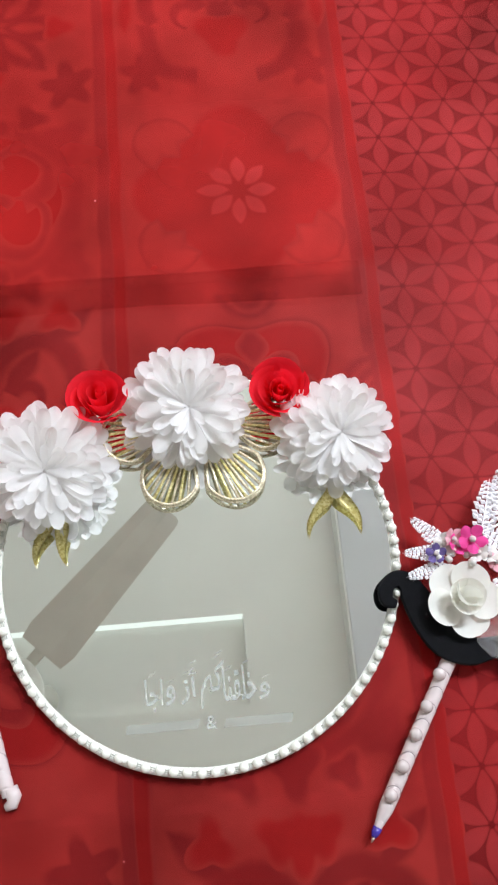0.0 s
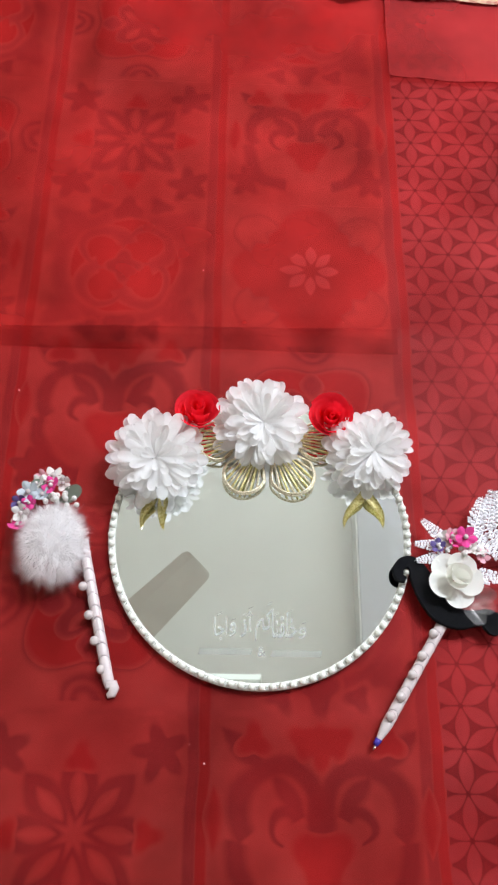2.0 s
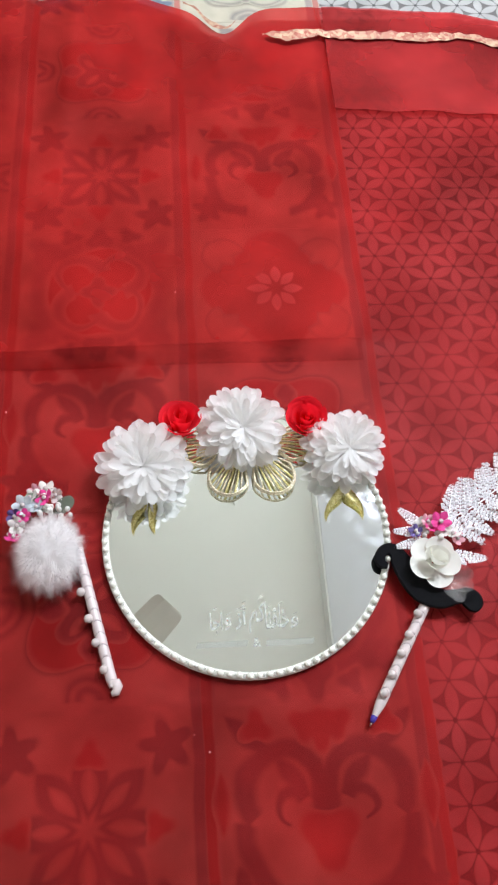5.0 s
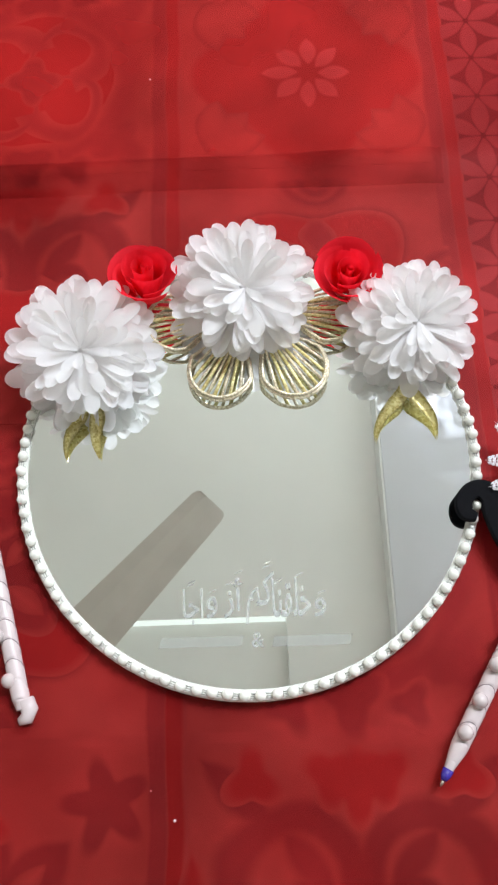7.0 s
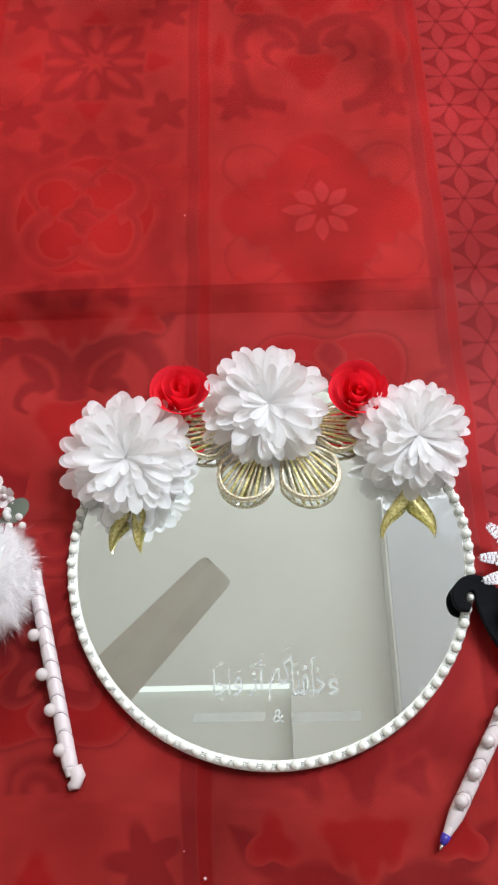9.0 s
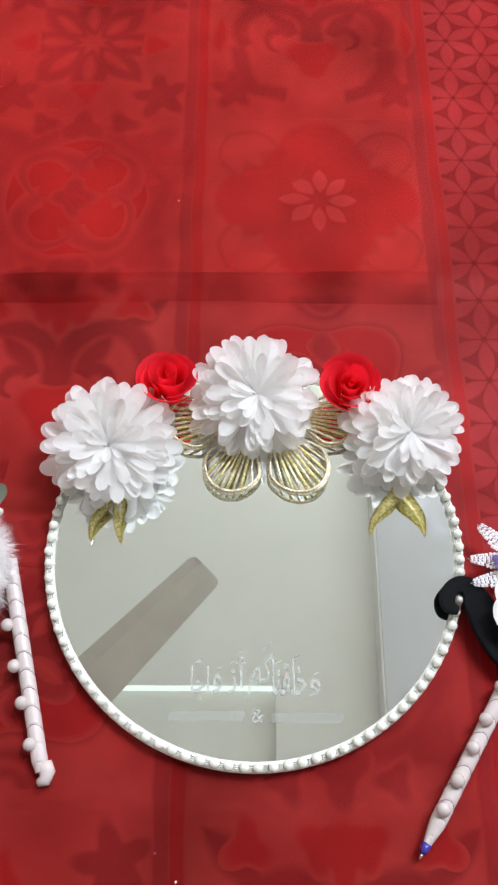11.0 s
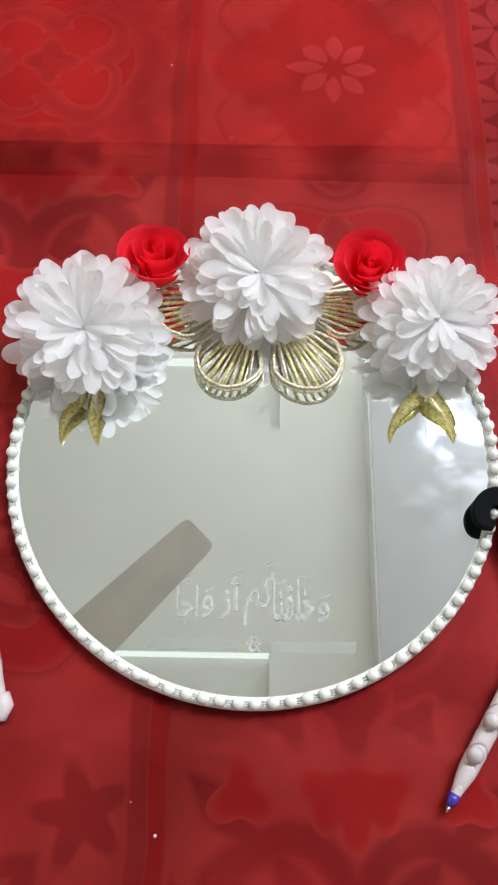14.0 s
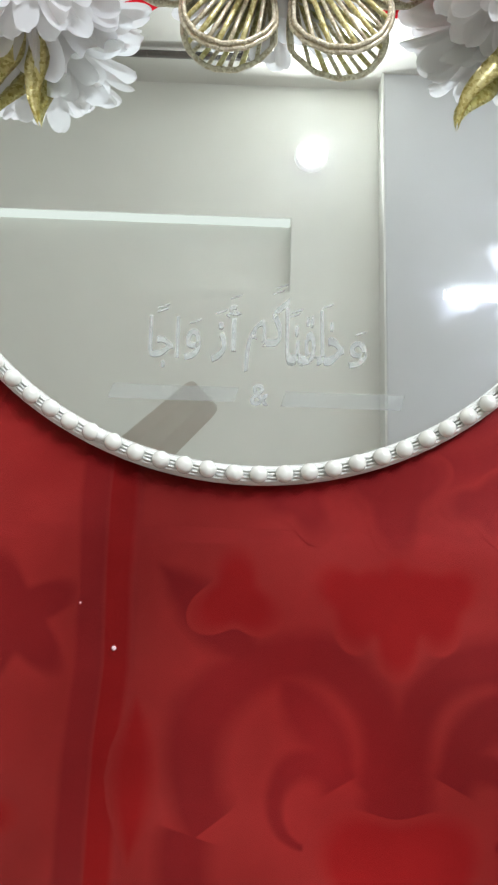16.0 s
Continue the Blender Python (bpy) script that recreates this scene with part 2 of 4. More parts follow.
def frosted(name, base, cover):
    """Scratched frosting: broken white grains, with clear glass between."""
    m = mat(name, base, 0.7, var=0.25, scale=350, fine=0.6)
    nt = m.node_tree
    co = nt.nodes.new("ShaderNodeTexCoord")
    n = nt.nodes.new("ShaderNodeTexNoise")
    n.inputs["Scale"].default_value, n.inputs["Detail"].default_value = 3000, 3
    nt.links.new(co.outputs["Object"], n.inputs["Vector"])
    r = nt.nodes.new("ShaderNodeMapRange")
    for key, v in (("From Min", 0.35), ("From Max", 0.65), ("To Min", cover - 0.15), ("To Max", cover + 0.15)):
        r.inputs[key].default_value = v
    nt.links.new(n.outputs["Fac"], r.inputs["Value"])
    clear = nt.nodes.new("ShaderNodeBsdfTransparent")
    mix = nt.nodes.new("ShaderNodeMixShader")
    nt.links.new(r.outputs[0], mix.inputs[0])
    nt.links.new(clear.outputs[0], mix.inputs[1])
    nt.links.new(nt.nodes["Principled BSDF"].outputs[0], mix.inputs[2])
    nt.links.new(mix.outputs[0], nt.nodes["Material Output"].inputs[0])
    return m


M_BAR = frosted("faint etching", (0.50, 0.52, 0.49), 0.20)
M_ETCH = frosted("frosted etching", (0.58, 0.60, 0.565), 0.42)
M_PETAL = petal_cloth("white cloth petals", (0.955, 0.94, 0.925), 0.60)
M_ROSE = petal_cloth("red soap petals", (0.90, 0.018, 0.040), 0.50, 0.05)
M_GOLD = glitter("gold glitter", (1.0, 0.92, 0.50), (0.62, 0.51, 0.16), 900)
M_GOLDCORD = glitter("gold cord", (1.0, 0.91, 0.70), (0.58, 0.48, 0.29), 1100)
M_RIBBON = mat("satin ribbon", (0.64, 0.545, 0.53), 0.26, var=0.06, scale=120, bump=0.15, bscale=1200)
M_CREASE_SHADE = mat("painted crease shade", (0.26, 0.20, 0.20), 0.5, var=0.1, scale=200)
M_NIB = mat("blue plastic", (0.05, 0.03, 0.28), 0.25, var=0.05)
M_STEEL = mat("pen point", (0.5, 0.42, 0.35), 0.3, metal=1.0, var=0.1)
M_VELVET = mat("black felt", (0.006, 0.006, 0.007), 0.95, var=0.3, scale=300, bump=0.3, bscale=3000, Specular_IOR_Level=0.12)
M_PAPER = petal_cloth("ivory foam petals", (0.92, 0.91, 0.84), 0.35)
M_FUR = petal_cloth("white fur", (0.97, 0.95, 0.945), 0.55, 0.03)
M_FERN = mat("silver fern", (0.84, 0.82, 0.84), 0.42, metal=0.15, var=0.35, scale=500, fine=0.6)
M_HOTPINK = petal_cloth("pink paper", (0.80, 0.06, 0.30), 0.2, 0.15)
M_LILAC = petal_cloth("violet paper", (0.13, 0.09, 0.27), 0.2, 0.2)
M_PALE = petal_cloth("white paper", (0.82, 0.79, 0.74), 0.2, 0.1)
M_BLUSH = petal_cloth("blush paper", (0.80, 0.42, 0.48), 0.2, 0.15)
M_ICE = petal_cloth("pale blue paper", (0.62, 0.68, 0.72), 0.2, 0.1)
M_SAGE = petal_cloth("grey green leaf", (0.20, 0.24, 0.18), 0.2, 0.2)


def clear_film(name):
    m = bpy.data.materials.new(name)
    m.use_nodes = True
    nt = m.node_tree
    nt.nodes.remove(nt.nodes["Principled BSDF"])
    a = nt.nodes.new("ShaderNodeBsdfTransparent")
    a.inputs[0].default_value = (0.93, 0.93, 0.93, 1)
    g = nt.nodes.new("ShaderNodeBsdfGlossy")
    g.inputs[1].default_value = 0.18
    d = nt.nodes.new("ShaderNodeBsdfDiffuse")
    d.inputs[0].default_value = (0.8, 0.75, 0.75, 1)
    m1 = nt.nodes.new("ShaderNodeMixShader")
    m1.inputs[0].default_value = 0.5
    nt.links.new(g.outputs[0], m1.inputs[1])
    nt.links.new(d.outputs[0], m1.inputs[2])
    m2 = nt.nodes.new("ShaderNodeMixShader")
    m2.inputs[0].default_value = 0.10
    nt.links.new(a.outputs[0], m2.inputs[1])
    nt.links.new(m1.outputs[0], m2.inputs[2])
    nt.links.new(m2.outputs[0], nt.nodes["Material Output"].inputs[0])
    return m


M_FILM = clear_film("clear film")


# ---- building helpers ----
def mesh_of(name, bm, material, smooth=False):
    me = bpy.data.meshes.new(name)
    bm.to_mesh(me)
    bm.free()
    me.materials.append(material)
    if smooth:
        me.polygons.foreach_set("use_smooth", [True] * len(me.polygons))
    return me


def part(name, bm, material, parent=None, label="", smooth=False, m=None):
    ob = new(name, mesh_of(name, bm, material, smooth) if isinstance(bm, bmesh.types.BMesh) else bm)
    if parent is not None:
        ob.parent = parent
    if m is not None:
        ob.matrix_basis = m
    if label:
        ob["label"] = label
    return ob


def empty(name, m=None, parent=None):
    ob = new(name)
    ob.empty_display_size = 0.01
    if parent is not None:
        ob.parent = parent
    if m is not None:
        ob.matrix_basis = m
    return ob


def box(bm, x0, y0, z0, x1, y1, z1):
    vs = [bm.verts.new((x, y, z)) for x in (x0, x1) for y in (y0, y1) for z in (z0, z1)]
    for f in ((0, 1, 3, 2), (4, 6, 7, 5), (0, 4, 5, 1), (2, 3, 7, 6), (0, 2, 6, 4), (1, 5, 7, 3)):
        bm.faces.new([vs[i] for i in f])


def poly(bm, pts, z=0.0):
    return bm.faces.new([bm.verts.new((p[0], p[1], z)) for p in pts])


def tube(bm, pts, radii, sides=8, cap=True):
    """A round rod along a line of points."""
    rings = []
    for i, p in enumerate(pts):
        p = Vector(p)
        d = (Vector(pts[min(i + 1, len(pts) - 1)]) - Vector(pts[max(i - 1, 0)])).normalized()
        a = d.orthogonal() if abs(d.z) > 0.9 else d.cross(Vector((0, 0, 1)))
        a.normalize()
        b = d.cross(a)
        r = radii[i] if isinstance(radii, (list, tuple)) else radii
        rings.append([bm.verts.new(p + r * (math.cos(k * math.tau / sides) * a + math.sin(k * math.tau / sides) * b)) for k in range(sides)])
    for r0, r1 in zip(rings, rings[1:]):
        for k in range(sides):
            bm.faces.new((r0[k], r0[(k + 1) % sides], r1[(k + 1) % sides], r1[k]))
    if cap:
        bm.faces.new(rings[0][::-1])
        bm.faces.new(rings[-1])


def ring_solid(bm, profile, segments=96):
    """A solid of revolution about z from (radius, height) pairs."""
    rings = [[bm.verts.new((r * math.cos(a), r * math.sin(a), z)) for a in (k * math.tau / segments for k in range(segments))] for r, z in profile]
    for r0, r1 in zip(rings, rings[1:]):
        for k in range(segments):
            bm.faces.new((r0[k], r0[(k + 1) % segments], r1[(k + 1) % segments], r1[k]))
    return rings


def ball(bm, r, u=14, v=9, at=(0, 0, 0)):
    bmesh.ops.create_uvsphere(bm, u_segments=u, v_segments=v, radius=r, matrix=Matrix.Translation(at))


# ---- structure: floor, walls, ceiling ----
X0, X1, Y0, Y1, TOP = -1.7, 2.3, -2.2, 2.10, 2.70
STEP = 0.50

bm = bmesh.new()
box(bm, X0, Y0, -0.02, X1, Y1, 0.0)
floor = tagged(part("floor", bm, M_VINYL), "patchwork-printed vinyl floor with cream and grey motifs", "floor", kind="structure")

for name, dims in (("wall_north", (X0, Y1, 0, X1, Y1 + 0.12, TOP + 0.2)), ("wall_south", (X0, Y0 - 0.12, 0, X1, Y0, TOP + 0.2)),
                   ("wall_west", (X0 - 0.12, Y0, 0, X0, Y1, TOP + 0.2)), ("wall_east", (X1, Y0, 0, X1 + 0.12, Y1, TOP + 0.2))):
    bm = bmesh.new()
    box(bm, *dims)
    tagged(part(name, bm, M_WALL), "plain cream painted room wall", "wall", kind="structure")

TRAYS = ((-1.2, 0.0, 0.12, 0.325), (-1.2, 1.20, 0.155, 1.51))
DEEP = 0.05
bm = bmesh.new()
edges_y = [Y0, TRAYS[0][1], TRAYS[0][3], TRAYS[1][1], TRAYS[1][3], Y1]
for i in range(5):
    ya, yb = edges_y[i], edges_y[i + 1]
    if i in (1, 3):
        t = TRAYS[i // 2]
        box(bm, X0, ya, TOP, t[0], yb, TOP + DEEP)
        box(bm, t[2], ya, TOP, STEP, yb, TOP + DEEP)
    else:
        box(bm, X0, ya, TOP, STEP, yb, TOP + DEEP)
box(bm, X0, Y0, TOP + DEEP + 0.002, STEP, Y1, TOP + 0.15)
tagged(part("ceiling", bm, M_CEILING), "pale cream plaster ceiling with recessed trays", "ceiling", kind="structure")
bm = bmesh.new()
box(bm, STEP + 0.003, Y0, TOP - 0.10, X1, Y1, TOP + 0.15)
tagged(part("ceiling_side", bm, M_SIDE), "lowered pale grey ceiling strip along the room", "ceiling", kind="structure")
for k, t in enumerate(TRAYS):
    bm = bmesh.new()
    box(bm, t[0], t[3] - 0.014, TOP + 0.004, t[2] - 0.004, t[3] - 0.002, TOP + DEEP - 0.002)
    tagged(part("cove_strip", bm, M_COVE), "softly lit LED strip along a ceiling recess", "strip light", "cove strips")
bm = bmesh.new()
box(bm, STEP - 0.007, Y0, TOP - 0.108, STEP, Y1, TOP - 0.001)
tagged(part("trim_1", bm, M_LIP), "glossy white trim along the ceiling step", "trim", kind="structure")

# rail on the far wall
bm = bmesh.new()
tube(bm, [(-0.9, Y1 - 0.03, 2.5), (0.02, Y1 - 0.03, 2.5)], 0.014, 10)
rail = tagged(empty("curtain_rail"), "dark thin rail fixed to the cream wall", "rail")
part("rod", bm, M_RAIL, rail)
for x in (-0.8, -0.05):
    bm = bmesh.new()
    box(bm, x - 0.01, Y1 - 0.045, 2.485, x + 0.01, Y1 + 0.002, 2.515)
    part("bracket", bm, M_RAIL, rail)


def ceiling_fan(hub, height, turn):
    fan = tagged(empty("ceiling_fan", pose(*hub, height)), "beige ceiling fan at rest with three blades", "fan")
    bm = bmesh.new()
    ring_solid(bm, [(0.0, -0.05), (0.06, -0.05), (0.10, -0.035), (0.115, 0.0), (0.11, 0.05), (0.06, 0.085), (0.02, 0.10)], 40)
    part("motor_housing", bm, M_FAN, fan, smooth=True)
    bm = bmesh.new()
    tube(bm, [(0, 0, 0.09), (0, 0, TOP - height + 0.01)], 0.013, 12)
    part("down_rod", bm, M_FAN, fan, smooth=True)
    bm = bmesh.new()
    ring_solid(bm, [(0.014, TOP - height - 0.09), (0.05, TOP - height - 0.05), (0.06, TOP - height + 0.002)], 24)
    part("canopy", bm, M_FAN, fan, smooth=True)
    for k in range(3):
        a = turn + 120 * k
        bm = bmesh.new()
        cols = []
        for u in [i / 12 for i in range(12)] + [0.955, 0.978, 0.992, 1.0]:
            x = 0.155 + 0.575 * u
            half = 0.080 - 0.026 * u
            if u > 0.95:
                half -= 0.016 * (1 - math.sqrt(max(0.0, 1 - ((u - 0.95) / 0.05) ** 2)))
            if u < 0.05:
                half -= 0.012
            cols.append([(x, -half - 0.013, 0.008), (x, -half * 0.4, 0.0), (x, half * 0.4, -0.002), (x, half, -0.010)])
        for z in (0.0, -0.005):
            vs = [[bm.verts.new((p[0], p[1], p[2] + z)) for p in c] for c in cols]
            for c0, c1 in zip(vs, vs[1:]):
                for j in range(3):
                    bm.faces.new((c0[j], c1[j], c1[j + 1], c0[j + 1]))
        b = part("blade", bm, M_FAN, fan, m=pose(0, 0, 0, 0, 0, a))
        bm = bmesh.new()
        box(bm, 0.09, -0.018, -0.004, 0.20, 0.018, 0.004)
        part("blade_iron", bm, M_FAN, fan, m=pose(0, 0, 0.006, 0, 0, a))


ceiling_fan((-0.625, 0.075), 2.135, 46.4)

# lamps
panel = tagged(empty("ceiling_light", pose(0.225, 1.776, 0)), "lit round white LED panel light on the ceiling", "ceiling light")
bm = bmesh.new()
ring_solid(bm, [(0.0, 2.6685), (0.037, 2.6685)], 40)
part("diffuser", bm, M_BULB, panel, "glowing white diffuser")
bm = bmesh.new()
ring_solid(bm, [(0.037, 2.669), (0.040, 2.664), (0.060, 2.664), (0.063, 2.670), (0.063, 2.701), (0.0, 2.701)], 40)
part("frame", bm, M_FIX, panel, smooth=False)
batten = tagged(empty("linear_light", pose(0.71, 1.16, 0)), "lit long white LED batten light on the ceiling", "ceiling light")
bm = bmesh.new()
poly(bm, [(0.02, -0.010), (0.02, 0.010), (1.18, 0.010), (1.18, -0.010)], 2.572)
part("diffuser", bm, M_TUBE, batten, "glowing white strip diffuser")
bm = bmesh.new()
for y in (-0.016, 0.010):
    box(bm, 0.02, y, 2.568, 1.18, y + 0.006, 2.601)
box(bm, 0.0, -0.016, 2.566, 0.02, 0.016, 2.601)
box(bm, 1.18, -0.016, 2.566, 1.20, 0.016, 2.601)
box(bm, 0.02, -0.010, 2.580, 1.18, 0.010, 2.601)
part("housing", bm, M_FIX, batten)


# ---- printed floor tiles ----
GROW = [0.0]  # how far a print stroke is drawn wider, for its soft edge


def arc_band(bm, cx, cy, r, w, a0, a1, n=24, z=0.0, taper=False):
    """A flat curved stroke."""
    w = max(0.0006, w + 2 * GROW[0])
    prev = None
    for i in range(n + 1):
        u = i / n
        a = radians(a0 + (a1 - a0) * u)
        h = w * (1 - 0.85 * u if taper else 1) / 2
        cur = [bm.verts.new((cx + (r + s * h) * math.cos(a), cy + (r + s * h) * math.sin(a), z)) for s in (-1, 1)]
        if prev:
            bm.faces.new((prev[0], prev[1], cur[1], cur[0]))
        prev = cur


def lens(bm, x, y, ang, length, width, z=0.0, n=6):
    """A petal shape from (x, y) along ang."""
    x, y = x - GROW[0] * math.cos(radians(ang)), y - GROW[0] * math.sin(radians(ang))
    length, width = length + 2 * GROW[0], max(0.0006, width + 2 * GROW[0])
    c, s = math.cos(radians(ang)), math.sin(radians(ang))
    side = []
    for i in range(n + 1):
        u = i / n
        side.append((u * length, width / 2 * math.sin(math.pi * u) ** 0.85 if 0 < u < 1 else 0))
    pts = side + [(a, -b) for a, b in side[-2:0:-1]]
    poly(bm, [(x + c * a - s * b, y + s * a + c * b) for a, b in pts], z)


def lobes(bm, x, y, r, depth, n, turn=0.0, z=0.0, steps=72):
    r = max(0.0006, r + GROW[0])
    poly(bm, [(x + r * (1 + depth * math.cos(n * a)) * math.cos(a + radians(turn)), y + r * (1 + depth * math.cos(n * a)) * math.sin(a + radians(turn)))
              for a in (k * math.tau / steps for k in range(steps))], z)


Z1, Z2, Z3 = 0.0004, 0.00046, 0.00068


def motif(ob, name, material, z, draw, soft=1.0):
    bm = bmesh.new()
    for k, grow in enumerate((0.0034, 0.0021, 0.0009, -0.0003, -0.0014)):
        GROW[0] = grow * soft
        f = len(bm.faces)
        draw(bm)
        bm.faces.ensure_lookup_table()
        for i, face in enumerate(bm.faces[f:]):
            face.material_index = k
            for v in face.verts:
                w = noise.noise_vector(Vector((v.co.x * 38, v.co.y * 38, ob.location.x * 7 + ob.location.y * 13))) * 0.0022
                v.co = (v.co.x + w.x, v.co.y + w.y, z + 0.00002 * k + 0.0000005 * (i % 28))
    GROW[0] = 0.0
    ob2 = part(name, bm, material, ob)
    ob2.data.materials[0] = FADES[material.name][0]
    for m in FADES[material.name][1:]:
        ob2.data.materials.append(m)


def heart_tile(ob, w, h, warm):
    """Two thick rings that meet in a heart, with leaves inside them and a maple leaf over the cleft."""
    s = h / 0.165
    def scrolls(bm):
        for sx in (-1, 1):
            def put(cx, cy, r, wd, a0, a1, taper=False):
                a0, a1 = (a0, a1) if sx > 0 else (180 - a0, 180 - a1)
                arc_band(bm, sx * cx * s, cy * s, r * s, wd * s, a0, a1, 30, 0, taper)
            put(0.033, 0.018, 0.0300, 0.0120, 196, -40)
            put(0.018, -0.013, 0.0450, 0.0120, 12, -82)
            put(0.026, 0.006, 0.0120, 0.0110, 150, -80, True)
            lens(bm, sx * 0.037 * s, 0.042 * s, 228 if sx > 0 else 312, 0.036 * s, 0.012 * s)
            lens(bm, sx * 0.073 * s, 0.074 * s, 222 if sx > 0 else 318, 0.046 * s, 0.013 * s)
            lobes(bm, sx * 0.066 * s, -0.052 * s, 0.015 * s, 0.3, 5, 20)
        lens(bm, 0, 0.032 * s, -90, 0.050 * s, 0.018 * s)
    motif(ob, "scroll_print", M_BLUE if warm else M_DARK, Z2, scrolls)
    def leaves(bm):
        lobes(bm, 0, 0.061 * s, 0.0125 * s, 0.28, 4, 0)
        lobes(bm, 0, -0.014 * s, 0.0190 * s, 0.22, 3, -90)
        for sx in (-1, 1):
            lobes(bm, sx * 0.0125 * s, 0.066 * s, 0.0105 * s, 0.25, 3, 30 if sx > 0 else 150)
            lobes(bm, sx * 0.050 * s, 0.066 * s, 0.0095 * s, 0.30, 3, 90)
            lens(bm, sx * 0.079 * s, -0.010 * s, 90, 0.042 * s, 0.009 * s)
    motif(ob, "leaf_print", M_PINK if warm else M_CORAL, Z3, leaves)


def star_tile(ob, w, h, warm):
    """An eight-pointed star between four leaf sprays."""
    def petals(bm):
        for k in range(8):
            lens(bm, 0.007 * math.cos(k * math.pi / 4), 0.007 * math.sin(k * math.pi / 4), k * 45, 0.021, 0.0105)
    motif(ob, "ground_print", M_CORAL, Z2, lambda bm: lobes(bm, 0, 0, 0.064, 0.15, 4, 0))
    motif(ob, "star_print", M_STAR, Z3, petals, 0.35)
    def sprays(bm):
        for sx in (-1, 1):
            for sy in (-1, 1):
                for da in (-32, 0, 32):
                    a = math.degrees(math.atan2(sy, sx)) + 180 + da
                    lens(bm, sx * 0.066, sy * 0.058, a, 0.036, 0.017)
    motif(ob, "spray_print", M_CREAM, Z3 + 0.0001, sprays)


def flower_tile(ob, w, h, warm):
    """A round eight-petalled flower with leaves in the corners."""
    def dark(bm):
        for k in range(8):
            lens(bm, 0.008 * math.cos(k * math.pi / 4), 0.008 * math.sin(k * math.pi / 4), k * 45, 0.050, 0.027)
        for sx in (-1, 1):
            for sy in (-1, 1):
                lobes(bm, sx * 0.058, sy * 0.056, 0.016, 0.33, 5, 30)
    motif(ob, "flower_print", M_DARK, Z2, dark)
    motif(ob, "bud_print", M_CORAL, Z3 + 0.0001, lambda bm: [lobes(bm, 0.052 * math.cos(a), 0.052 * math.sin(a), 0.0085, 0.25, 3, math.degrees(a)) for a in (k * math.pi / 2 for k in range(4))])
    motif(ob, "vein_print", M_CREAM, Z3, lambda bm: [lens(bm, 0.016 * math.cos(k * math.pi / 4), 0.016 * math.sin(k * math.pi / 4), k * 45, 0.026, 0.006) for k in range(8)])


def quatrefoil_tile(ob, w, h, warm):
    """A green cross in a scalloped ring, with half medallions at the edges."""
    motif(ob, "ring_print", M_DARK, Z2, lambda bm: lobes(bm, 0, 0, 0.056, 0.16, 4, 45))
    motif(ob, "field_print", M_CREAM if warm else M_CORAL, Z3, lambda bm: lobes(bm, 0, 0, 0.052, 0.17, 4, 45))
    if warm:
        motif(ob, "line_print", M_BAND, Z3 + 0.0001, lambda bm: [arc_band(bm, 0.022 * sx, 0.022 * sy, 0.027, 0.0014, math.degrees(math.atan2(sy, sx)) - 105, math.degrees(math.atan2(sy, sx)) + 105) for sx in (-1, 1) for sy in (-1, 1)])
    motif(ob, "cross_print", M_GREEN if warm else M_DARK, Z3 + 0.0002, lambda bm: lobes(bm, 0, 0, 0.027, 0.30, 4, 45))
    motif(ob, "vein_print", M_CREAM, Z3 + 0.0003, lambda bm: [lens(bm, 0.010 * math.cos(a), 0.010 * math.sin(a), math.degrees(a), 0.017, 0.005) for a in (math.pi * (0.25 + k / 2) + 0.1 for k in range(4))])
    motif(ob, "dot_print", M_MAUVE, Z3 + 0.0003, lambda bm: [lobes(bm, x, y, 0.0085, 0.08, 4, 0, 0, 20) for x, y in ((0.034, 0), (-0.034, 0), (0, 0.034), (0, -0.034))])
    def rims(bm):
        for a, x, y in ((90, 0, -h / 2 + 0.004), (-90, 0, h / 2 - 0.004), (0, -w / 2 + 0.004, 0), (180, w / 2 - 0.004, 0)):
            arc_band(bm, x, y, 0.019, 0.004, a - 88, a + 88)
            arc_band(bm, x, y, 0.009, 0.006, a - 88, a + 88)
    motif(ob, "medallion_print", M_BAND, Z2 + 0.0001, rims)


def ring_tile(ob, w, h, warm):
    """Large round scrolls that close in a circle."""
    def rings(bm):
        arc_band(bm, 0, 0, 0.062, 0.010, 0, 360, 48)
        for k in range(4):
            a = math.pi * (0.25 + k / 2)
            arc_band(bm, 0.028 * math.cos(a), 0.028 * math.sin(a), 0.022, 0.010, math.degrees(a) - 120, math.degrees(a) + 140, 24, 0, True)
            lobes(bm, 0.078 * math.cos(a), 0.074 * math.sin(a), 0.014, 0.3, 3, math.degrees(a))
    motif(ob, "field_print", M_CORAL, Z2, lambda bm: lobes(bm, 0, 0, 0.066, 0.06, 8, 0))
    motif(ob, "scroll_print", M_LINE, Z2 + 0.0001, rings, 1.5)
    def hearts(bm):
        lobes(bm, 0, 0, 0.013, 0.25, 4)
        for sy in (-1, 1):
            lobes(bm, 0, sy * 0.067, 0.0125, 0.30, 3, 90 * sy)
            for sx in (-1, 1):
                lobes(bm, sx * 0.030, sy * 0.071, 0.0085, 0.28, 3, 90 * sy + 30)
    motif(ob, "heart_print", M_DARK, Z3, hearts)


